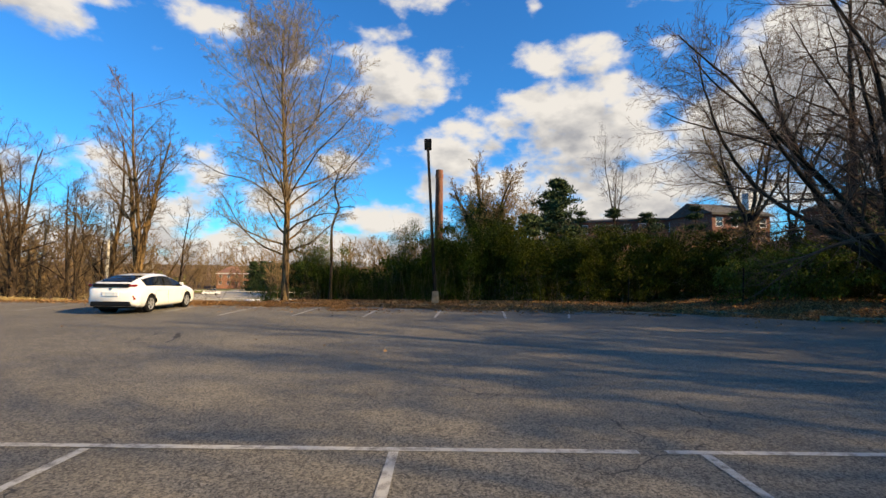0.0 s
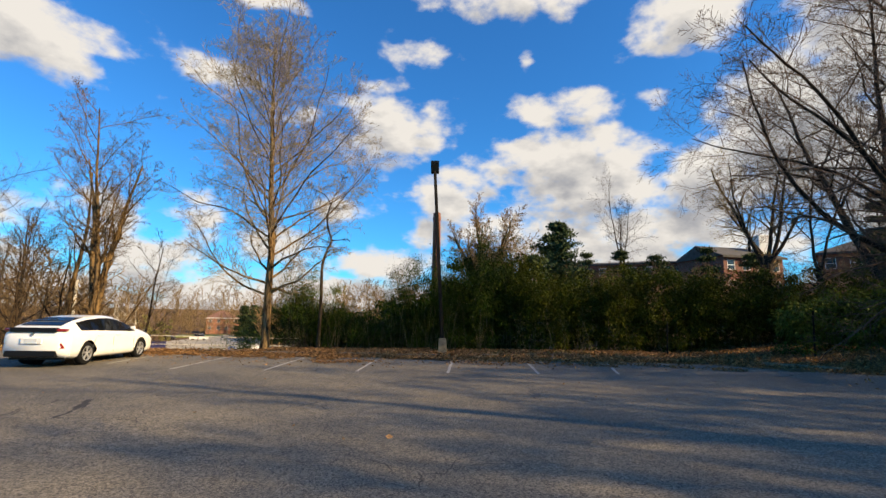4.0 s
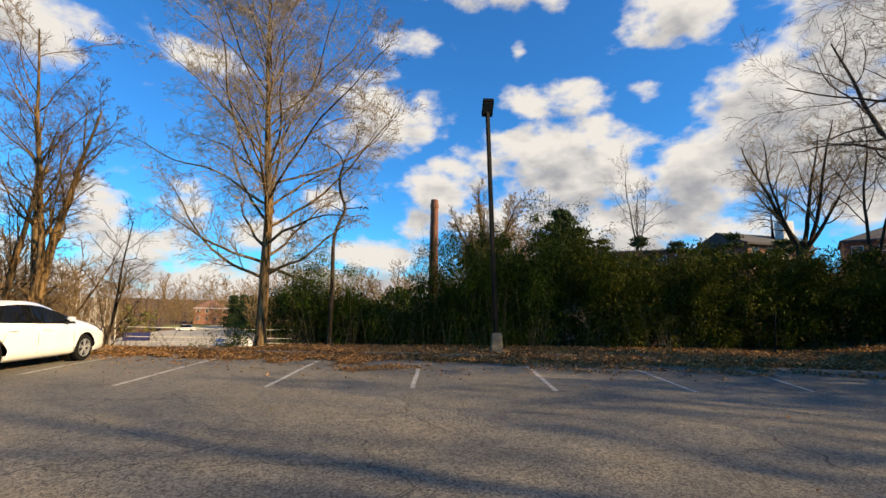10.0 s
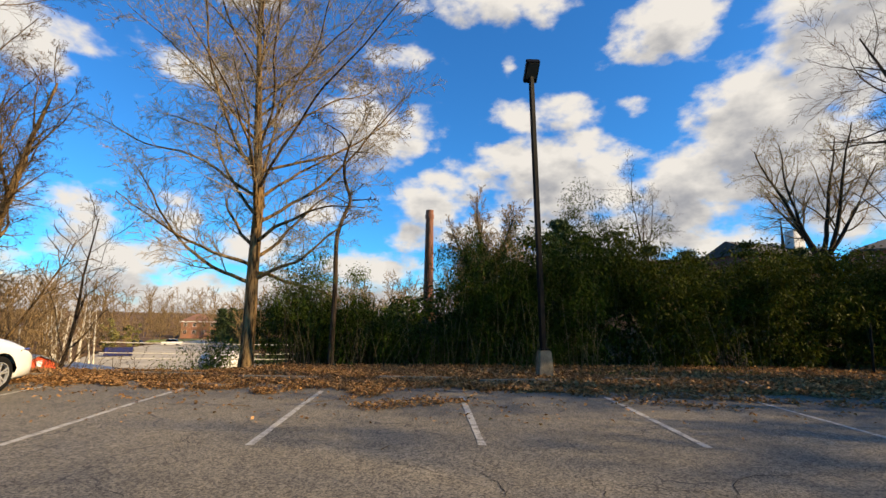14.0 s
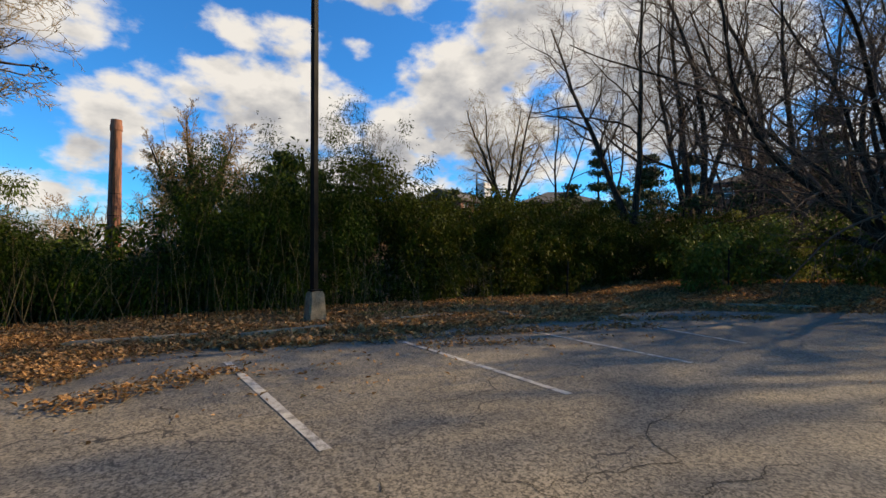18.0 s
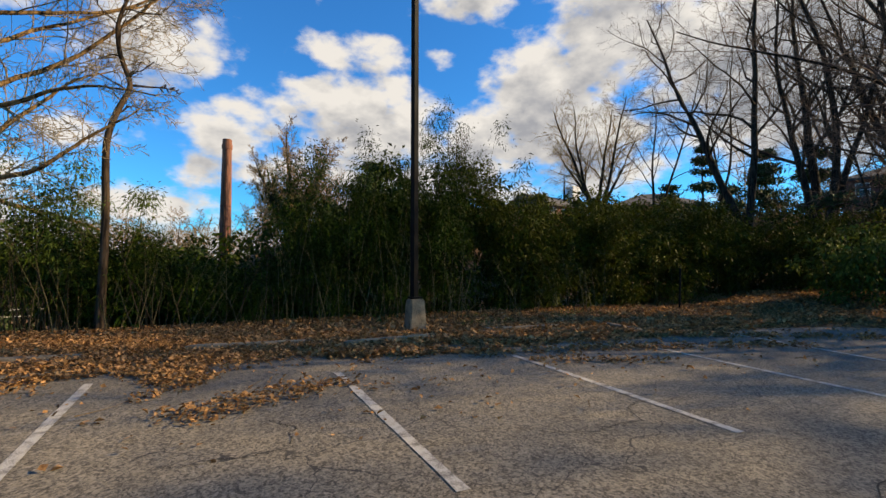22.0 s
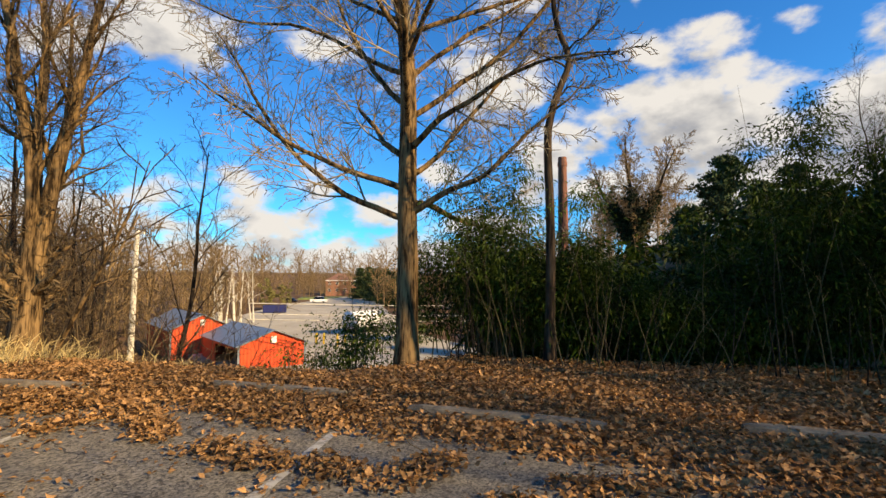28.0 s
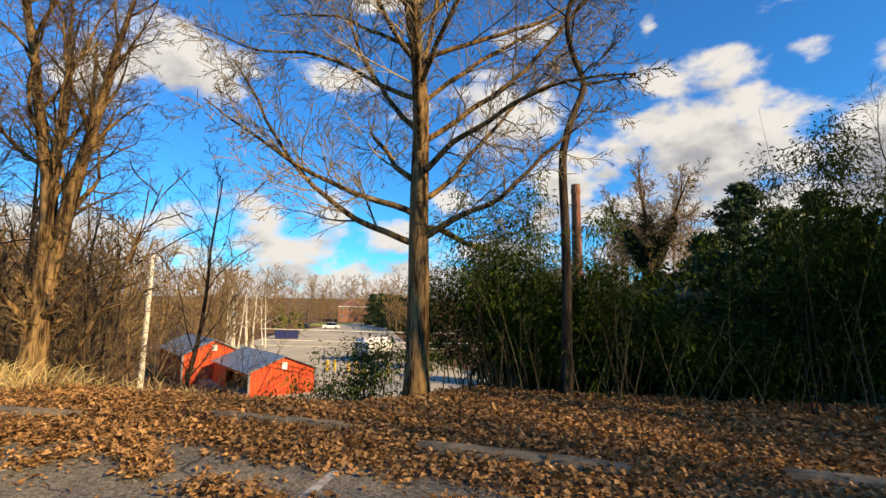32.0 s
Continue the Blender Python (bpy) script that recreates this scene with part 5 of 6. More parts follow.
def sedan_trim(top):
    for s in (1, -1):
        bm = bmesh.new()
        box(bm, min(s * 0.5, s * 0.86), max(s * 0.5, s * 0.86), -2.40, -2.12, 0.80, 0.96, 0.03, turned(s * 0.68, -2.25, s * 0.2))
        part("tail_lamp", bm, TAIL_RED, top, "red tail lamp")
        bm = bmesh.new()
        box(bm, s * 1.0 - 0.08, s * 1.0 + 0.08, 0.74, 0.86, 0.97, 1.09, 0.04)
        part("door_mirror", bm, silver, top)
        for y in (0.0, -0.95):
            bm = bmesh.new()
            box(bm, s * 0.92 - 0.016, s * 0.92 + 0.016, y, y + 0.2, 0.80, 0.825, 0.008)
            part("door_handle", bm, silver, top)
    bm = bmesh.new()
    box(bm, -0.155, 0.155, -2.42, -2.39, 0.73, 0.86)
    part("number_plate", bm, PLATE, top)
    bm = bmesh.new()
    box(bm, -0.72, 0.72, -2.415, -2.2, 0.3, 0.42, 0.03)
    part("rear_bumper", bm, DARK_PLASTIC, top)
    bm = bmesh.new()
    box(bm, -0.6, 0.6, -2.42, -2.40, 0.50, 0.52)
    part("bumper_strip", bm, CHROME, top)


sedan_trim(sedan)

# ---- lamp post, wheel stops, kerbs ----
def lamp_post():
    x, y = -0.38, 22.95
    z = ground_at(x, y)
    top = thing("lamp_post", "tall dark square-headed car park lamp post", "street lamp", pose(x, y, z))
    foot, head = Vector((0, 0.05, 0.3)), Vector((-0.41, -0.88, 7.55))
    bm = bmesh.new()
    rod(bm, foot, head, 0.085, 0.07, 4)
    part("pole", bm, BLACK_METAL, top)
    tilt = Matrix.Translation(head) @ Matrix.Rotation(radians(-38), 4, "X")
    bm = bmesh.new()
    box(bm, -0.17, 0.17, -0.40, 0.16, 0.0, 0.17, 0.02, tilt)
    lamp = part("lamp_head", bm, BLACK_METAL, top)
    bm = bmesh.new()
    box(bm, -0.135, 0.135, -0.36, 0.04, -0.012, 0.0, 0.004, tilt)
    part("lens", bm, LENS, lamp, "dull grey lens")
    bm = bmesh.new()
    box(bm, -0.12, 0.12, -0.12, 0.12, 0.7, 0.73, 0.006)
    part("base_plate", bm, BLACK_METAL, top)
    base = thing("concrete_footing", "square weathered concrete footing of the lamp post", "footing", pose(x, y, z - 0.1))
    bm = bmesh.new()
    vs = bmesh.ops.create_cube(bm, size=1.0)["verts"]
    for v in vs:
        w = 0.205 if v.co.z < 0 else 0.15
        v.co = Vector((math.copysign(w, v.co.x), math.copysign(w, v.co.y), -0.1 if v.co.z < 0 else 0.78))
    bmesh.ops.bevel(bm, geom=bm.edges[:], offset=0.025, segments=2, affect="EDGES")
    bmesh.ops.subdivide_edges(bm, edges=bm.edges[:], cuts=3, use_grid_fill=True)
    for v in bm.verts:
        v.co += Vector(noise.noise_vector(v.co * 6)) * 0.012
    part("block", bm, CONCRETE, base)


lamp_post()


def wheel_stop(x0, y0, x1, y1, tilt=0.0, lift=0.0):
    a, b = Vector((x0, y0, 0)), Vector((x1, y1, 0))
    ln = (b - a).length
    m = (a + b) / 2
    ob = thing("wheel_stop", "weathered concrete wheel stop half buried in dead leaves", "wheel stop", pose(m.x, m.y, ground_at(m.x, m.y) - 0.045 + lift, tilt, 0, math.degrees(math.atan2(b.y - a.y, b.x - a.x))), "wheel stops along the bays")
    bm = bmesh.new()
    n = 14
    rows = []
    for i in range(n + 1):
        x = -ln / 2 + ln * i / n
        q = 0.82 if i in (0, n) else 1.0
        rows.append([bm.verts.new(Vector((x, px * q, pz * (0.9 if i in (0, n) else 1))) + Vector(noise.noise_vector(Vector((x * 4 + m.x, px * 9, pz * 9)))) * 0.008) for px, pz in ((-0.1, -0.05), (-0.095, 0.06), (-0.07, 0.135), (-0.05, 0.15), (0.05, 0.15), (0.07, 0.135), (0.095, 0.06), (0.1, -0.05))])
    for r, s in zip(rows, rows[1:]):
        for i in range(8):
            bm.faces.new((r[i], r[(i + 1) % 8], s[(i + 1) % 8], s[i]))
    bm.faces.new(rows[0][::-1])
    bm.faces.new(rows[-1])
    bmesh.ops.recalc_face_normals(bm, faces=bm.faces)
    part("stop_block", bm, CONCRETE, ob, smooth=False)


for s in [(-13.6, 22.25, -11.75, 22.35), (-10.4, 22.85, -8.5, 22.72), (-7.6, 22.3, -5.7, 22.1), (-4.5, 22.35, -2.6, 22.15), (-2.15, 21.75, -0.4, 21.95), (0.82, 22.3, 2.8, 22.1), (4.1, 22.8, 3.65, 20.75), (-16.4, 22.3, -14.5, 22.4), (10.4, 19.4, 11.6, 17.6)]:
    wheel_stop(*s)


def kerb_run(points):
    ob = thing("kerb", "low worn concrete kerb round the leafy corner", "kerb", kind="structure")
    for (x0, y0), (x1, y1) in zip(points, points[1:]):
        ln = math.hypot(x1 - x0, y1 - y0)
        n = max(1, round(ln / 1.5))
        for i in range(n):
            a = np.array([x0, y0]) + (np.array([x1, y1]) - np.array([x0, y0])) * i / n
            b = np.array([x0, y0]) + (np.array([x1, y1]) - np.array([x0, y0])) * (i + 1) / n
            c = (a + b) / 2
            bm = bmesh.new()
            box(bm, -ln / n / 2 + 0.012, ln / n / 2 - 0.012, -0.08, 0.08, -0.1, 0.13, 0.02)
            part("kerb_stone", bm, CONCRETE, ob, at=pose(c[0], c[1], ground_at(*c) - 0.01, 0, 0, math.degrees(math.atan2(y1 - y0, x1 - x0))))


kerb_run([(12.35, 15.45), (16.05, 12.75), (20.9, 12.3)])
fallen = thing("fallen_stick", "broken pale branch lying on the leaves", "stick", pose(14.6, 14.1, ground_at(14.6, 14.1) + 0.08, 0, 55, 60))
bm = bmesh.new()
rod(bm, (0, 0, -0.1), (0, 0, 1.1), 0.035, 0.02, 6)
part("branch", bm, UPOLE, fallen)

# ---- utility pole and wires ----
def utility_pole():
    r = 30.0
    x, y = -6.26 + r * math.sin(radians(-46)), 17.8 + r * math.cos(radians(-46))
    top = thing("utility_pole", "pale weathered wooden utility pole below the bank", "utility pole", pose(x, y, -2.9))
    bm = bmesh.new()
    rod(bm, (0, 0, -0.5), (0.1, 0, 7.1), 0.16, 0.11, 10)
    part("pole", bm, UPOLE, top)
    bm = bmesh.new()
    box(bm, -0.05, 0.55, -0.06, 0.06, 6.85, 6.97, 0.01)
    part("cross_arm", bm, UPOLE, top)
    wires = thing("overhead_wires", "thin overhead wires across the valley", "wire")
    bm = None
    for k, (z0, z1) in enumerate(((-0.2, 1.3), (-1.0, 0.3), (-1.4, -0.5))):
        t = np.linspace(0, 1, 14)
        p = np.stack([x + 70 * t, y + 10 + 45 * t, z0 + (z1 - z0) * t - 1.2 * 4 * t * (1 - t)], 1)
        v, f = tubes([(p, np.full(14, 0.035))], 4)
        piece("wire", mesh_from("wire", v, f, True), UPOLE, wires)


utility_pole()

# ---- valley yard, sheds, houses, chimney ----
YARD_Z = -6.1
YARD_TOP = YARD_Z + 0.5
sheet("yard", [(-46, 60), (-27, 50), (-12, 52), (-10, 64), (-24, 80), (-54, 150), (-98, 252), (-108, 256), (-100, 225), (-87, 176), (-84, 153), (-76, 126), (-69.6, 109), (-62, 91)], YARD, "pale gravel yard in the valley", "yard", cell=6.0, z=YARD_TOP, thick=0.9)


def bearing(az, r):
    return -6.26 + r * math.sin(radians(az)), 17.8 + r * math.cos(radians(az))


def shed(x0, y0, x1, y1, depth, eave, peak, label, door=False):
    """A gabled metal shed with its ribbed front wall from (x0, y0) to (x1, y1)."""
    w = math.hypot(x1 - x0, y1 - y0)
    top = thing("metal_shed", label, "shed", pose((x0 + x1) / 2, (y0 + y1) / 2, YARD_Z, 0, 0, math.degrees(math.atan2(y1 - y0, x1 - x0))), "sheds in the valley yard")
    roof_z = lambda x: eave + (peak - eave) * (1 - abs(x) / (w / 2))
    n = int(w / 0.3)
    for yy in (0.0, depth):
        bm = bmesh.new()
        vs = []
        for i in range(n * 2 + 1):
            x = -w / 2 + w * i / (n * 2)
            o = (0.05 if i % 2 else 0.0) * (-1 if yy == 0 else 1)
            vs.append((bm.verts.new((x, yy + o, 0)), bm.verts.new((x, yy + o, roof_z(x)))))
        for a, b in zip(vs, vs[1:]):
            bm.faces.new((a[0], b[0], b[1], a[1]))
        part("end_wall", bm, RED_STEEL, top)
    for s in (1, -1):
        bm = bmesh.new()
        if not (door and s < 0):
            box(bm, s * w / 2 - 0.05, s * w / 2 + 0.05, 0, depth, 0, eave)
        else:
            box(bm, s * w / 2 - 0.05, s * w / 2 + 0.05, depth * 0.6, depth, 0, eave)
            box(bm, s * w / 2 - 0.05, s * w / 2 + 0.05, 0, depth * 0.6, eave * 0.86, eave)
        part("side_wall", bm, RED_STEEL, top)
        bm = bmesh.new()
        ang = math.atan2(peak - eave, w / 2)
        ln = math.hypot(peak - eave, w / 2) + 0.3
        box(bm, 0, ln, -0.3, depth + 0.3, 0.0, 0.07, 0, Matrix.Translation((0, 0, peak + 0.02)) @ (Matrix.Rotation(ang, 4, "Y") if s > 0 else Matrix.Rotation(math.pi, 4, "Z") @ Matrix.Rotation(ang, 4, "Y") @ Matrix.Translation((0, -depth, 0))))
        part("roof_panel", bm, METAL_ROOF, top)
        bm = bmesh.new()
        box(bm, s * w / 2 - 0.08, s * w / 2 + 0.08, -0.08, 0.0, 0, eave)
        part("corner_trim", bm, METAL_ROOF, top)
    bm = bmesh.new()
    box(bm, -0.22, 0.22, -0.16, -0.07, peak - 1.0, peak - 0.45, 0.02)
    part("wall_lamp", bm, WHITE_TRIM, top)


shed(-29.66, 50.24, -26.4, 54.6, 10.2, 2.43, 3.5, "red metal shed with a grey roof and one open side", True)
shed(-40.65, 55.46, -37.4, 59.8, 12.0, 2.9, 4.2, "red metal shed with a grey roof")


def house(name, label, x, y, turn, w, d, eave, ridge, brick, rows, cols, z=None, hip=False, gable=False, roof=None, group="", trim=None):
    """A brick building: four walls with window openings let into the front, trim, roof."""
    z = ground_at(x, y) - 0.3 if z is None else z
    top = thing(name, label, "building", pose(x, y, z, 0, 0, turn), group)
    bm = bmesh.new()
    box(bm, -w / 2, w / 2, 0.12, d, -5, eave)
    if gable:
        for s in (-1, 1):
            a = [bm.verts.new(p) for p in ((s * w / 2, 0.12, eave), (s * w / 2, d, eave), (s * w / 2, d / 2, ridge), (s * (w / 2 - 0.2), 0.12, eave), (s * (w / 2 - 0.2), d, eave), (s * (w / 2 - 0.2), d / 2, ridge))]
            for f in ((0, 1, 2), (5, 4, 3), (0, 2, 5, 3), (1, 4, 5, 2)):
                bm.faces.new([a[i] for i in f])
    part("wall_shell", bm, brick, top)
    bm = bmesh.new()
    o = 0.4
    pts = [(-w / 2 - o, -o, eave), (w / 2 + o, -o, eave), (w / 2 + o, d + o, eave), (-w / 2 - o, d + o, eave)]
    inset = 0 if gable else d / 2
    pts += [(-w / 2 - (o if gable else 0) + inset, d / 2, ridge), (w / 2 + (o if gable else 0) - inset, d / 2, ridge)]
    vs = [bm.verts.new(p) for p in pts]
    for f in ((0, 1, 5, 4), (2, 3, 4, 5), (1, 2, 5), (3, 0, 4), (3, 2, 1, 0)):
        bm.faces.new([vs[i] for i in f])
    bmesh.ops.recalc_face_normals(bm, faces=bm.faces)
    part("roof", bm, roof or ROOF, top)
    bm = bmesh.new()
    box(bm, -w / 2 - o, w / 2 + o, -o - 0.06, -o, eave - 0.28, eave + 0.02)
    part("eaves_board", bm, trim or WHITE_TRIM, top)
    # front wall panels round each opening
    cw, ch = w / cols, eave / rows
    ww, wh = min(1.3, cw * 0.5), min(1.6, ch * 0.5)
    bm = bmesh.new()
    for r in range(rows):
        z0 = r * ch
        box(bm, -w / 2, w / 2, 0.0, 0.12, z0, z0 + ch * 0.3)
        box(bm, -w / 2, w / 2, 0.0, 0.12, z0 + ch * 0.3 + wh, z0 + ch)
        for c in range(cols):
            x0 = -w / 2 + c * cw
            box(bm, x0, x0 + (cw - ww) / 2, 0.0, 0.12, z0 + ch * 0.3, z0 + ch * 0.3 + wh)
            box(bm, x0 + (cw + ww) / 2, x0 + cw, 0.0, 0.12, z0 + ch * 0.3, z0 + ch * 0.3 + wh)
    part("front_wall", bm, brick, top)
    for r in range(rows):
        for c in range(cols):
            x0, z0 = -w / 2 + c * cw + (cw - ww) / 2, r * ch + ch * 0.3
            bm = bmesh.new()
            t = 0.08
            box(bm, x0, x0 + t, 0.02, 0.1, z0, z0 + wh)
            box(bm, x0 + ww - t, x0 + ww, 0.02, 0.1, z0, z0 + wh)
            for zz in (z0, z0 + wh / 2 - t / 2, z0 + wh - t):
                box(bm, x0 + t, x0 + ww - t, 0.03, 0.1, zz, zz + t)
            win = part("window", bm, WHITE_TRIM, top, "white sash window")
            bm = bmesh.new()
            box(bm, x0 + t, x0 + ww - t, 0.07, 0.09, z0 + t, z0 + wh - t)
            part("pane", bm, WINDOW, win)
    return top


def brick_hall():
    """The two-storey brick building past the silver car: a gabled block with a wing that stands forward."""
    top = thing("brick_building", "two-storey red brick building with a weathered grey roof", "building", pose(58.5, -3.6, 0.3, 0, 0, -60.6))

    def opening(x, y, z, w, h, side=False, bars=1):
        at = Matrix.Translation((x, y, z)) @ (Matrix.Rotation(radians(-90), 4, "Z") if side else Matrix.Identity(4))
        bm = bmesh.new()
        for a0, a1, b0, b1 in ((-w / 2, w / 2, 0, 0.1), (-w / 2, w / 2, h - 0.1, h), (-w / 2, -w / 2 + 0.1, 0.1, h - 0.1), (w / 2 - 0.1, w / 2, 0.1, h - 0.1), (-w / 2 + 0.1, w / 2 - 0.1, h / 2 - 0.03, h / 2 + 0.03)):
            box(bm, a0, a1, -0.05, 0.06, b0, b1)
        for k in range(bars):
            c = -w / 2 + w * (k + 1) / (bars + 1)
            box(bm, c - 0.03, c + 0.03, -0.04, 0.05, 0.1, h - 0.1)
        win = part("window", bm, WHITE_TRIM, top, "white sash window", at=at)
        bm = bmesh.new()
        box(bm, -w / 2 + 0.1, w / 2 - 0.1, -0.015, 0.0, 0.1, h - 0.1)
        part("pane", bm, WINDOW, win)

    eave, ridge, d = 6.4, 8.9, 9.0
    for x0, x1, y0 in ((-13.5, -7.6, 0.0), (-7.6, 13.5, -2.4)):
        bm = bmesh.new()
        box(bm, x0, x1, y0, d, 0, eave)
        part("wall_block", bm, BRICK_A, top)
        bm = bmesh.new()
        box(bm, x0 - 0.1, x1 + 0.1, y0 - 0.42, y0 - 0.34, eave - 0.25, eave + 0.02)
        part("eaves_board", bm, WHITE_TRIM, top)
        bm = bmesh.new()
        o, mid = 0.35, (y0 + d) / 2
        a = [bm.verts.new(q) for q in ((x0 - o, y0 - o, eave), (x1 + o, y0 - o, eave), (x1 + o, d + o, eave), (x0 - o, d + o, eave), (x0 - o if y0 == 0 else x0 + 3.0, mid, ridge), (x1 + o, mid, ridge))]
        for f in ((0, 1, 5, 4), (2, 3, 4, 5), (1, 2, 5), (3, 0, 4), (3, 2, 1, 0)):
            bm.faces.new([a[k] for k in f])
        bmesh.ops.recalc_face_normals(bm, faces=bm.faces)
        part("roof", bm, ROOF, top)
    bm = bmesh.new()
    a = [bm.verts.new(q) for q in ((-13.5, 0, eave), (-13.5, d, eave), (-13.5, d / 2, ridge - 0.15), (-13.3, 0, eave), (-13.3, d, eave), (-13.3, d / 2, ridge - 0.15))]
    for f in ((0, 1, 2), (5, 4, 3), (0, 2, 5, 3), (1, 4, 5, 2)):
        bm.faces.new([a[k] for k in f])
    part("gable", bm, BRICK_A, top)
    for z, w, h in ((3.9, 1.15, 1.7), (0.6, 1.9, 1.4)):
        opening(-10.6, -0.02, z, w, h, bars=1 if w < 1.5 else 2)
    for x in (-4.9, 0.5, 6.0):
        opening(x, -2.42, 4.3, 2.4, 1.1, bars=2)
        opening(x, -2.42, 0.8, 1.6, 1.5)
    opening(-7.62, -1.2, 0.0, 1.0, 2.1, True)
    for y in (1.4, 3.4, 5.4, 7.4):
        opening(-13.52, y, 3.4, 0.7, 1.3, True, 0)
    bm = bmesh.new()
    rod(bm, (-6.4, -2.5, 0), (-6.4, -2.5, eave), 0.09)
    part("downpipe", bm, WHITE_TRIM, top, "white downpipe")


brick_hall()
tree("garden_tree", "small crooked leafless tree before the brick building", 41.5, 9.6, many(5.0, 0.2, 4, 0, 0.3, 12, 1.8, 0.14, leans=(24, 40, 52, 34), thick=0.5), [dict(lv) for lv in SPARSE], BARK_GREY, TWIG_RED, 140, twig_min=0.012, sides=(7, 4, 3, 3))
house("long_brick_building", "long flat-topped brick building on the hill", 30.5, 84.0, -24, 22.0, 12.0, 6.6, 7.6, BRICK_A, 2, 9, z=5.2, trim=DARK_ROOF, roof=DARK_ROOF)
house("gabled_brick_building", "gabled brick building on the hill", 43.5, 68.0, 12, 10.0, 9.0, 5.6, 7.6, BRICK_A, 2, 4, z=5.4, gable=True, trim=DARK_ROOF, roof=DARK_ROOF)
house("hilltop_house", "brick house with a broad roof on the hill", 60.0, 66.0, -40, 14.0, 11.0, 3.4, 6.0, BRICK_A, 1, 5, z=8.6, trim=DARK_ROOF, roof=DARK_ROOF)
house("hilltop_house", "long brick house among the trees on the hill", 64.0, 28.0, -74, 28.0, 11.0, 6.0, 8.4, BRICK_A, 2, 8, z=5.8, trim=DARK_ROOF, roof=DARK_ROOF)
house("valley_house", "orange brick house beyond the valley yard", *bearing(-24.6, 225), 24, 14.0, 11.0, 6.3, 9.6, BRICK_B, 2, 4, z=-4.6, roof=RED_ROOF)
cap = thing("white_chimney", "white chimney and thin dark spire on the hill", "chimney", pose(46.8, 71.0, 8.0))
bm = bmesh.new()
box(bm, -0.8, 0.8, -0.8, 0.8, 0.0, 6.6, 0.1)
part("shaft", bm, WHITE_TRIM, cap)
bm = bmesh.new()
rod(bm, (-1.7, 0, 2), (-1.7, 0, 8.6), 0.3, 0.03, 8)
part("spire", bm, BLACK_METAL, cap)


def smoke_stack():
    r = 128.0
    x, y = -4.5 + r * math.sin(radians(1.35)), 14.5 + r * math.cos(radians(1.35))
    top = thing("brick_smokestack", "tall weathered red brick smokestack", "chimney", pose(x, y, -2.0))
    rust = mottled("old_chimney_brick", (0.045, 0.018, 0.012), (0.27, 0.105, 0.06), 0.5, 0.9, stretch=(1, 1, 0.12), bump=0.4, fine=3.0, sharp=0.1)
    bm = bmesh.new()
    for i, (z0, z1, r0, r1) in enumerate(((0, 33.6, 1.55, 1.1), (33.6, 34.7, 1.25, 1.25), (34.7, 36.0, 1.12, 1.1))):
        rod(bm, (0, 0, z0), (0, 0, z1), r0, r1, 20)
    part("shaft", bm, rust, top, smooth=False)
    bm = bmesh.new()
    for q in (-0.22, 0.22):
        rod(bm, (q - 0.35, -1.66, 1), (q - 0.25, -1.2, 33.4), 0.07, sides=5)
    part("ladder", bm, BLACK_METAL, top)
    for k in range(6):
        bm = bmesh.new()
        rr = 1.56 - 0.45 * (k * 5 + 4) / 32.3
        rod(bm, (0, 0, k * 5 + 4), (0, 0, k * 5 + 4.15), rr, rr, 20)
        part("iron_band", bm, BLACK_METAL, top)


smoke_stack()


def small_vehicle(name, label, category, x, y, turn, length, wide, tall, material):
    top = thing(name, label, category, pose(x, y, YARD_TOP, 0, 0, turn))
    bm = bmesh.new()
    box(bm, -length / 2, length / 2, -wide / 2, wide / 2, 0.25, tall * 0.58, 0.12)
    part("body", bm, material, top, smooth=False)
    bm = bmesh.new()
    vs = bmesh.ops.create_cube(bm, size=1.0)["verts"]
    for v in vs:
        u = v.co.z > 0
        v.co = Vector((v.co.x * length * (0.42 if u else 0.6), v.co.y * wide * (0.8 if u else 0.95), tall if u else tall * 0.57))
    part("cabin", bm, CAR_GLASS, top)
    bm = bmesh.new()
    box(bm, -length * 0.2, length * 0.2, -wide * 0.39, wide * 0.39, tall - 0.02, tall + 0.04, 0.02)
    part("roof", bm, material, top)
    for sx in (-1, 1):
        for sy in (-1, 1):
            bm = bmesh.new()
            rod(bm, (sx * length * 0.3, sy * wide * 0.38, 0.32), (sx * length * 0.3, sy * wide * 0.5, 0.32), 0.32, sides=16)
            part("wheel", bm, TYRE, top)


small_vehicle("distant_white_van", "white van parked in the valley yard", "van", *bearing(-27.1, 158), 15, 5.4, 2.0, 1.9, white)
small_vehicle("distant_black_car", "black car parked in the valley yard", "car", *bearing(-30.3, 160), 15, 4.6, 1.9, 1.5, plain("black_paint", (0.015, 0.015, 0.017), 0.25, 0.0, 0.6))
small_vehicle("parked_white_car", "white car parked below the bank, seen through the bamboo", "car", *bearing(15.4, 46), 20, 4.7, 1.8, 1.5, white)
BLUE = plain("blue_steel", (0.012, 0.018, 0.10), 0.5)
skip = thing("blue_dumpster", "dark blue steel dumpster in the yard", "dumpster", pose(*bearing(-32.0, 110), YARD_TOP, 0, 0, 28))
bm = bmesh.new()
for s in (box,):
    s(bm, -2.4, 2.4, -1.0, 1.0, 0.1, 0.22)
    s(bm, -2.4, 2.4, -1.0, -0.92, 0.22, 1.7)
    s(bm, -2.4, 2.4, 0.92, 1.0, 0.22, 1.7)
    s(bm, -2.4, -2.32, -0.92, 0.92, 0.22, 1.7)
    s(bm, 2.32, 2.4, -0.92, 0.92, 0.22, 1.7)
part("hopper", bm, BLUE, skip)
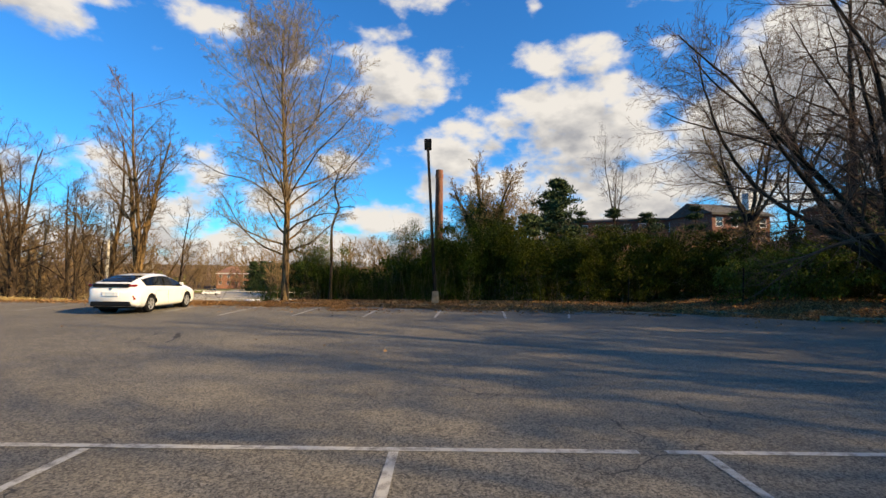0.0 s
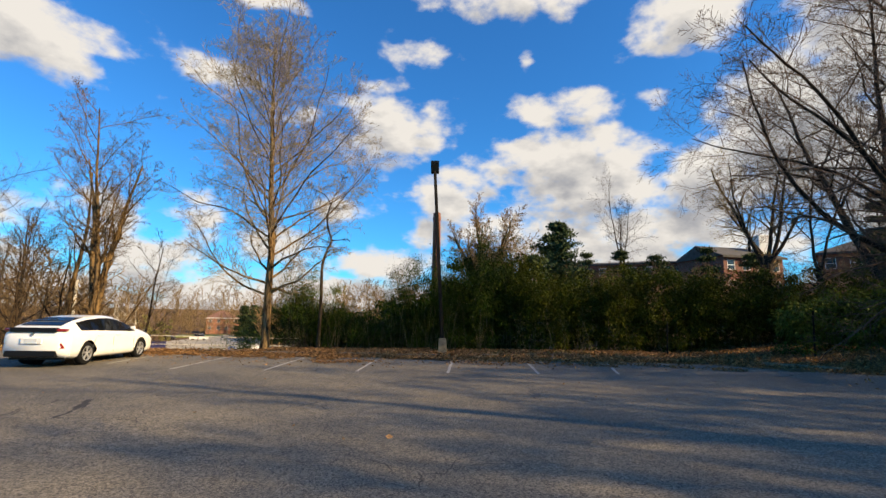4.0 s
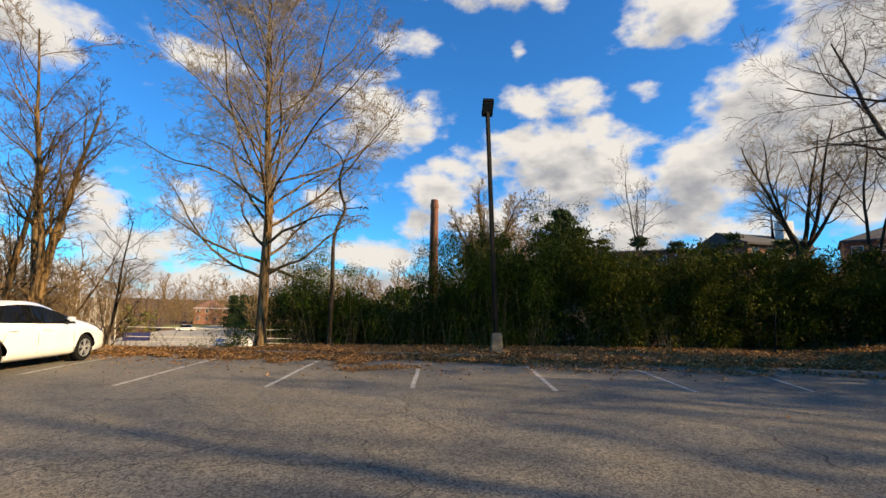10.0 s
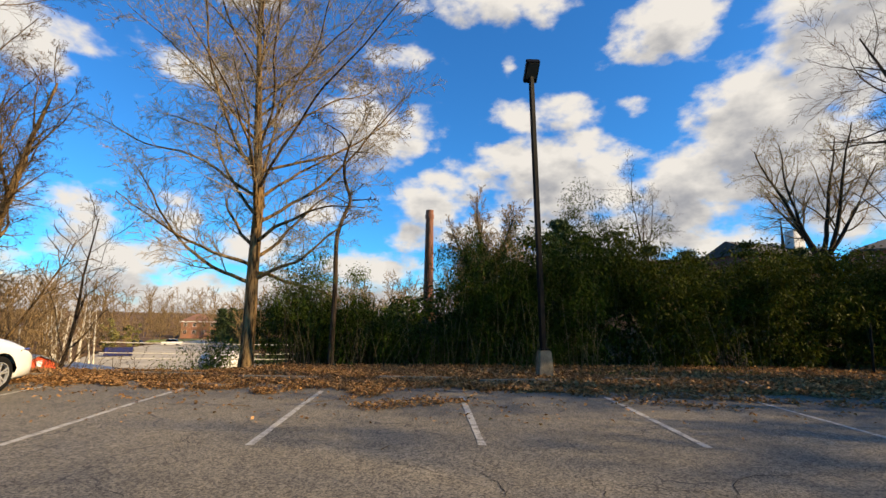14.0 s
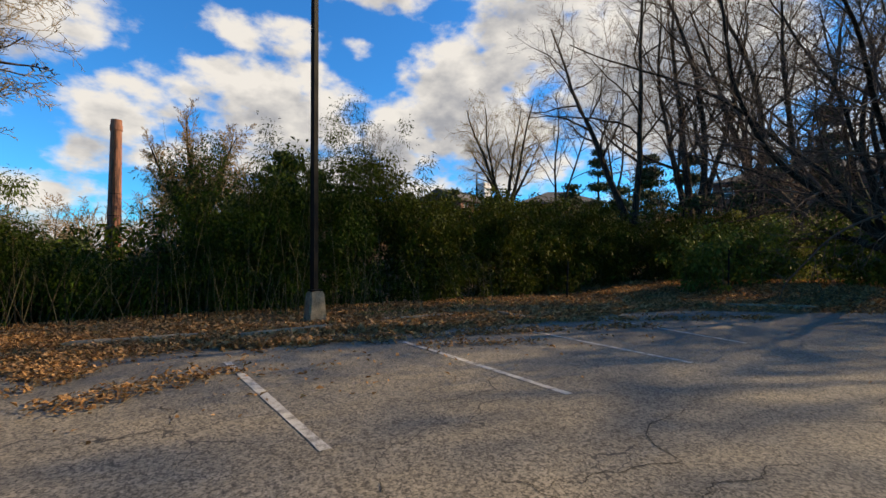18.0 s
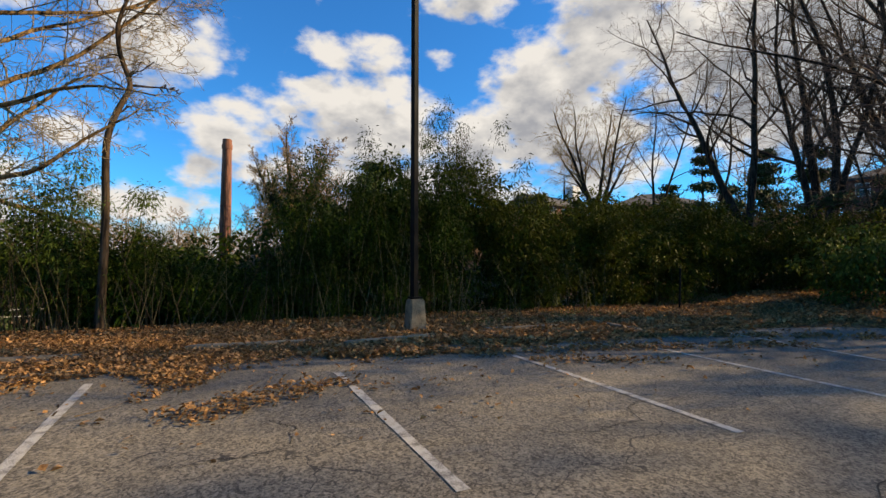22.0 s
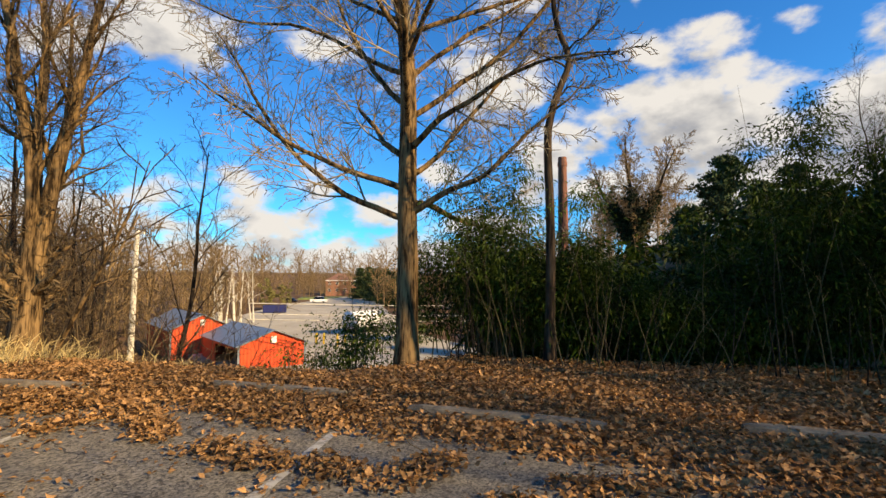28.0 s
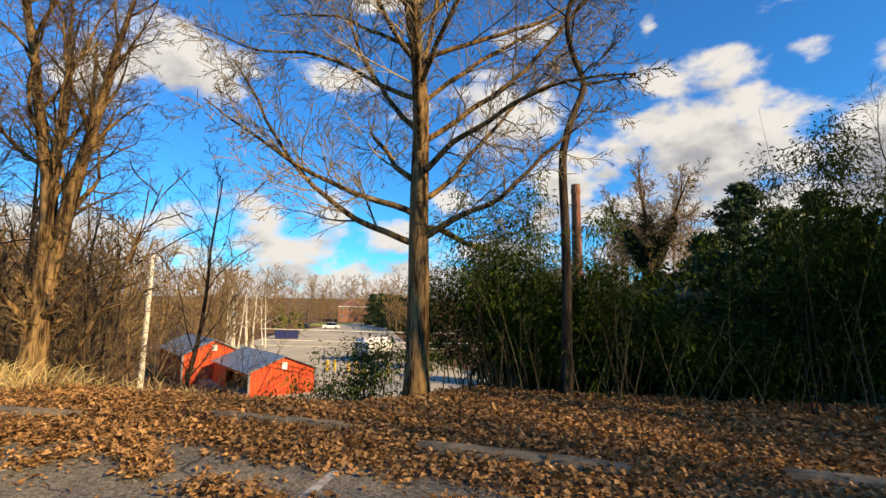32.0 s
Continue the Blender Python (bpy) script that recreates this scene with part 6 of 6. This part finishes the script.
for i in range(6):
    bm = bmesh.new()
    box(bm, -2.3 + i * 0.9, -2.2 + i * 0.9, -1.08, -1.0, 0.1, 1.65)
    part("rib", bm, BLUE, skip)
tank = thing("white_tank_truck", "rounded white tank body parked in the yard", "tank", pose(*bearing(-22.2, 66), YARD_TOP, 0, 0, 60))
bm = bmesh.new()
rod(bm, (-2.6, 0, 1.7), (2.6, 0, 1.7), 1.25, sides=24)
bmesh.ops.bevel(bm, geom=[e for e in bm.edges if len(e.link_faces) == 2 and any(len(f.verts) > 6 for f in e.link_faces)], offset=0.35, segments=4, affect="EDGES")
part("tank_body", bm, WHITE_TRIM, tank, smooth=True)
bm = bmesh.new()
box(bm, -2.4, 2.4, -0.8, 0.8, 0.3, 0.6)
part("chassis", bm, DARK_PLASTIC, tank)
for i in range(3):
    bm = bmesh.new()
    rod(bm, (-1.6 + i * 1.6, -1.0, 0.45), (-1.6 + i * 1.6, 1.0, 0.45), 0.45, sides=18)
    part("axle", bm, TYRE, tank)
YELLOW = plain("yellow_paint", (0.6, 0.40, 0.04), 0.5)
for x, y in ((-31.4, 66.4), (-30.6, 66.6), (-28.5, 65.6), (-27.6, 65.6), (-26.6, 65.5), (-25.7, 65.9), (-24.6, 67.4)):
    post = thing("yellow_bollard", "yellow painted steel bollard in the yard", "bollard", pose(x, y, YARD_TOP), "bollards in the yard")
    bm = bmesh.new()
    rod(bm, (0, 0, 0), (0, 0, 1.15), 0.12, sides=14)
    part("shaft", bm, YELLOW, post)
    bm = bmesh.new()
    bmesh.ops.create_uvsphere(bm, u_segments=14, v_segments=6, radius=0.12, matrix=Matrix.Translation((0, 0, 1.15)))
    part("domed_cap", bm, YELLOW, post)

# dark evergreens and a lawn past the yard's narrow end, one yellow-green bush under the woods
for i, (az, r, h, w) in enumerate([(-22.3, 190, 13, 5.0), (-21.2, 176, 12, 5.0), (-20.2, 165, 12, 5.0), (-19.2, 150, 11, 4.6), (-18.4, 138, 10, 4.4)]):
    conifer("roadside_evergreen", "dark evergreen beside the road out of the yard", *bearing(az, r), h, w, 760 + i, z=YARD_Z - 0.2, flat=False, base=0.04)
LAWN = mottled("lawn", (0.09, 0.12, 0.03), (0.2, 0.24, 0.07), 0.4, 0.9, bump=0.0)
sheet("lawn", [bearing(-29.5, 192), bearing(-25.2, 196), bearing(-24.2, 214), bearing(-29.0, 214)], LAWN, "green lawn before the far brick house", "lawn", cell=6.0, z=YARD_TOP + 0.1, thick=0.9)

# ---- shrubs, litter, grass ----
for i, (x, y, w, d, h, n) in enumerate([(21.5, 15.0, 3.6, 2.2, 3.0, 5200), (24.5, 13.2, 3.4, 2.2, 2.8, 4600), (25.6, 11.4, 3.2, 2.0, 2.0, 3600), (28.0, 11.6, 3.2, 2.0, 2.3, 3600), (27.0, 7.4, 3.0, 2.4, 2.4, 4200), (18.8, 17.9, 3.0, 2.2, 2.6, 4800), (16.5, 20.2, 3.2, 2.0, 2.6, 4600), (20.6, 18.6, 3.0, 2.4, 3.2, 4600), (14.2, 21.6, 2.8, 1.8, 2.2, 4000), (23.5, 16.6, 3.2, 2.4, 3.0, 4600)]):
    bamboo("sunlit_shrub", "leafy yellow-green shrub in the sun", x, y, w, d, h, 600 + i, n, BUSH_LEAF if y > 16.5 else SHRUB_LEAF, canes=16, leaf=0.15, width=0.07, group="shrubs past the corner")
for i, (x, y, w, h, n) in enumerate([(-10.1, 26.2, 1.5, 1.45, 2300), (-9.5, 26.0, 1.2, 1.5, 1300), (-11.0, 26.6, 1.3, 1.1, 1300)]):
    bamboo("bank_shrub", "small pale-leaved shrub on the bank", x, y, w, 0.9, h, 640 + i, n, BUSH_LEAF if i != 2 else SHRUB_LEAF, canes=11, leaf=0.08, width=0.032, group="shrubs on the bank")
for i, (x, y, w, h, n) in enumerate([(-6.9, 26.3, 1.5, 3.7, 6500), (-7.4, 26.7, 1.2, 3.0, 5000), (2.2, 26.6, 1.8, 6.0, 6500), (-1.6, 26.2, 1.8, 4.6, 6500)]):
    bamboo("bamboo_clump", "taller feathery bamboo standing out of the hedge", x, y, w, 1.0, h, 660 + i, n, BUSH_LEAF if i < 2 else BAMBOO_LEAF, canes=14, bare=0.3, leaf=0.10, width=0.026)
# dark evergreen growth below the bank behind the low bamboo
for i, (x, y, w, top_z, n) in enumerate([(-6.4, 30.5, 3.4, 1.9, 3600), (-4.2, 31.0, 3.4, 2.1, 3600), (-2.2, 31.5, 3.4, 2.6, 3600), (-0.2, 31.0, 3.4, 3.6, 3600), (-5.0, 37.0, 4.5, 2.2, 3600), (-1.5, 38.0, 4.5, 2.6, 3600), (1.5, 37.0, 4.5, 4.2, 3600), (3.0, 43.0, 5.0, 4.6, 3600)]):
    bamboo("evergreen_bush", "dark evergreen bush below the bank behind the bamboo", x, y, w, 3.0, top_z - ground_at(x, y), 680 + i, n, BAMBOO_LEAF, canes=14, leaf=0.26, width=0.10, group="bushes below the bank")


bamboo("olive_bush", "yellow-green budding bush under the far woods", *bearing(-32.0, 128), 5.0, 4.0, 7.5, 690, 2600, BUDS, canes=12, leaf=0.45, width=0.3, group="")


def noise2(x, y, s, seed):
    return np.array([noise.noise(Vector((a * s, b * s, seed))) for a, b in zip(x, y)])


DRIFTS = [  # runs of leaves across the bay ends, with their half width
    ([(-11.8, 21.2), (-11.5, 21.9), (-10.7, 21.9), (-9.5, 21.2), (-8.6, 20.9), (-7.9, 20.8), (-7.2, 20.7), (-7.0, 21.1)], 0.24),
    ([(-6.3, 20.1), (-6.5, 20.6), (-5.9, 20.9), (-5.5, 21.0), (-4.8, 20.8), (-4.6, 20.3), (-4.4, 19.9)], 0.26),
    ([(-10.7, 21.0), (-10.5, 21.7), (-9.5, 21.1), (-8.8, 20.9), (-8.4, 20.7)], 0.20),
    ([(-4.2, 18.8), (-3.6, 19.1), (-2.9, 19.2)], 0.42),
    ([(-4.7, 19.6), (-4.3, 20.2), (-4.5, 20.9)], 0.30),
    ([(-7.2, 19.8), (-7.0, 19.7)], 0.20),
    ([(-0.9, 20.2), (-0.2, 20.0)], 0.20),
    ([(-1.5, 20.6), (1.0, 20.0), (3.0, 19.3), (5.0, 18.6)], 0.3), ([(0.0, 19.4), (1.6, 18.6)], 0.18), ([(1.5, 21.2), (5.0, 19.8), (8.5, 17.8)], 0.35),
]


def near_line(x, y, pts):
    """Distance from each place to a line of points."""
    best = np.full(len(x), 99.0)
    for (x0, y0), (x1, y1) in zip(pts, pts[1:]):
        dx, dy = x1 - x0, y1 - y0
        t = np.clip(((x - x0) * dx + (y - y0) * dy) / (dx * dx + dy * dy + 1e-9), 0, 1)
        best = np.minimum(best, np.hypot(x - x0 - t * dx, y - y0 - t * dy))
    return best


def litter_density(x, y):
    """Where dead leaves lie: a belt behind the wheel stops, drifts across the bay ends, the leafy corner."""
    ragged = 0.45 * noise2(x, y, 0.8, 2.0) + 0.25 * noise2(x, y, 3.0, 5.0)
    edge = np.interp(x, [-14, -11, -9.6, -7.8, -6.0, -4.4, -2.5, 0.0, 5.0], [21.6, 21.7, 22.0, 21.75, 21.5, 21.1, 21.0, 20.9, 20.3])
    belt = smooth_step(y, edge - 0.3 + ragged, edge + 0.15 + ragged) * (0.7 + 0.3 * smooth_step(noise2(x, y, 1.1, 9.0), -0.3, 0.1))
    runs = np.zeros(len(x))
    for pts, wide in DRIFTS:
        d = near_line(x, y, pts) + 0.35 * wide * noise2(x, y, 2.5, 4.0) + 0.3 * wide * noise2(x, y, 7.0, 6.0)
        runs = np.maximum(runs, (1 - smooth_step(d, wide * 0.3, wide * 0.95)) * smooth_step(noise2(x, y, 1.9, 11.0), -0.45, 0.0))
    scatter = 0.10 * smooth_step(noise2(x, y, 1.4, 7.0), 0.0, 0.4) * smooth_step(y, 17.5, 21.0)
    corner = smooth_step(x + y * 0.75, 23.4, 24.6)
    return np.maximum.reduce([belt, runs, corner, scatter, np.full(len(x), 0.010)])


def dead_leaves():
    rng = np.random.default_rng(17)
    pts = []
    for x0, x1, y0, y1, n, size in ((-14.5, -3.0, 20.0, 25.8, 125000, 0.85), (-15, -1.5, 17.5, 20.0, 26000, 0.85), (-3.0, 9, 17.5, 20.3, 20000, 1.0), (-3.0, 9, 20.3, 26.0, 75000, 1.35), (9, 24, 12.5, 25, 52000, 1.35), (-30, -14.5, 20.5, 26, 9000, 1.1), (-12, 8, 9, 19.0, 2500, 1.0)):
        x, y = rng.uniform(x0, x1, n), rng.uniform(y0, y1, n)
        thick = litter_density(x, y)
        keep = rng.random(n) < thick
        pts.append(np.stack([x[keep], y[keep], np.full(keep.sum(), size), thick[keep]], 1))
    p = np.concatenate(pts)
    # leaves pile up where they lie thick
    z = height(p[:, 0], p[:, 1]) + 0.01 + np.abs(rng.normal(0, 1, len(p))) * (0.008 + 0.032 * p[:, 3])
    g = np.stack([p[:, 0], p[:, 1], z], 1)
    a = rng.uniform(0, 6.28, len(p))
    n = len(g)
    ways = np.stack([np.cos(a), np.sin(a), rng.normal(0.05, 0.4, n)], 1)
    ways /= np.linalg.norm(ways, axis=1, keepdims=True)
    side = np.cross(ways, np.stack([rng.normal(0, 0.5, n), rng.normal(0, 0.5, n), np.ones(n)], 1))
    side /= np.linalg.norm(side, axis=1, keepdims=True)
    nor = np.cross(side, ways)
    ln = rng.uniform(0.04, 0.10, n)[:, None] * p[:, 2:3]
    wd = ln * rng.uniform(0.4, 0.8, n)[:, None]
    curl = rng.uniform(-0.1, 0.35, n)[:, None] * ln
    v = np.stack([g, g + ways * ln * 0.45 + side * wd * 0.5 + nor * curl, g + ways * ln, g + ways * ln * 0.45 - side * wd * 0.5 + nor * curl], 1).reshape(-1, 3)
    b = np.arange(n)[:, None] * 4
    f = np.concatenate([b + np.array([0, 1, 2]), b + np.array([0, 2, 3])])
    tagged(piece("dead_leaves", mesh_from("dead_leaves", v, f), LITTER), "brown dead leaves drifted over the lot's edge", "leaves", kind="stuff")


dead_leaves()


def fallen_twigs():
    """Small sticks among the leaves."""
    rng = np.random.default_rng(29)
    x, y = rng.uniform(-14, 20, 5200), rng.uniform(14, 26, 5200)
    keep = rng.random(5200) < litter_density(x, y) * 0.8
    lines = []
    for px, py in zip(x[keep], y[keep]):
        a = rng.uniform(0, 6.28)
        lines.append(grow(rng, (px, py, ground_at(px, py) + rng.uniform(0.02, 0.06)), (math.cos(a), math.sin(a), rng.normal(0.05, 0.12)), rng.uniform(0.15, 0.7), rng.uniform(0.003, 0.008), 4, 0.18, 0.0))
    v, f = tubes(lines, 4)
    tagged(piece("fallen_twigs", mesh_from("fallen_twigs", v, f, True), TWIG_BROWN), "thin broken twigs among the dead leaves", "twigs", kind="stuff")


fallen_twigs()


def blades(name, label, material, count, box4, length, seed, clump=0.0):
    rng = np.random.default_rng(seed)
    x, y = rng.uniform(box4[0], box4[1], count), rng.uniform(box4[2], box4[3], count)
    if clump:
        keep = noise2(x, y, clump, seed) > 0.08
        x, y = x[keep], y[keep]
    n = len(x)
    g = np.stack([x, y, height(x, y)], 1)
    ways = np.stack([rng.normal(0, 0.5, n), rng.normal(0, 0.5, n), np.ones(n)], 1)
    v, f = leaves(g, ways, length, 0.012, rng, 0.35, 0.02)
    tagged(piece(name, mesh_from(name, v, f), material), label, "grass", kind="stuff")


blades("dry_grass", "tufts of dry straw-coloured grass on the bank", STRAW, 11000, (-24, -12.0, 22.7, 25.0), 0.34, 5, 0.5)
blades("tall_dry_grass", "tall dry grass under the trees", STRAW, 5200, (-30, -13.8, 22.8, 26), 0.75, 6, 0.4)
blades("verge_grass", "low green grass by the lamp post footing", GREEN_GRASS, 2600, (0.3, 6.0, 23.2, 25.2), 0.22, 8, 0.8)
blades("bank_grass", "green grass on the bank", GREEN_GRASS, 1800, (-16, -11.5, 24.4, 26.5), 0.2, 9, 0.7)


def bare_stems():
    """Leafless saplings and canes in front of the bamboo."""
    rng = np.random.default_rng(23)
    for i in range(120):
        x = rng.uniform(-7.9, 6.5) if i % 3 else rng.uniform(-7.9, -2.0)
        y = hedge_line(x) - 0.6 - rng.uniform(0.0, 0.9)
        ob = thing("bare_stem", "thin bare stem in front of the bamboo", "sapling", pose(x, y, ground_at(x, y) - 0.05), "bare stems before the bamboo")
        h = rng.uniform(0.6, 2.3)
        main = grow(rng, (0, 0, 0), (rng.normal(0, 0.22), rng.normal(0, 0.15), 1), h, 0.011, 6, 0.06, 0.0)
        v, f = tubes([main] + branch_out(rng, [main], 3, 0.4, 35, 0.35, 3, 0.1, 0.05), 4)
        piece("stem", mesh_from("stem", v, f, True), CANE if i % 3 else BARK_GREY, ob)


bare_stems()


# broken pale boards lying on the leafy corner
for x, y, a, ln in ((17.3, 14.4, 20, 1.5), (18.6, 14.0, 35, 1.2), (17.9, 13.3, 50, 1.6)):
    plank = thing("loose_board", "broken pale timber board lying on dead leaves", "board", pose(x, y, ground_at(x, y) + 0.02, 0, 2, a), "loose boards on the corner")
    bm = bmesh.new()
    box(bm, -ln / 2, ln / 2, -0.05, 0.05, 0, 0.04, 0.004)
    part("timber", bm, UPOLE, plank)
for x, y, h in ((13.0, 20.4, 1.9), (9.6, 24.4, 1.7)):
    post = thing("old_post", "thin dark post standing before the bamboo", "post", pose(x, y, ground_at(x, y) - 0.2, 1, 2, 0))
    bm = bmesh.new()
    rod(bm, (0, 0, 0), (0, 0, h), 0.035, 0.03, 8)
    part("shaft", bm, BLACK_METAL, post)
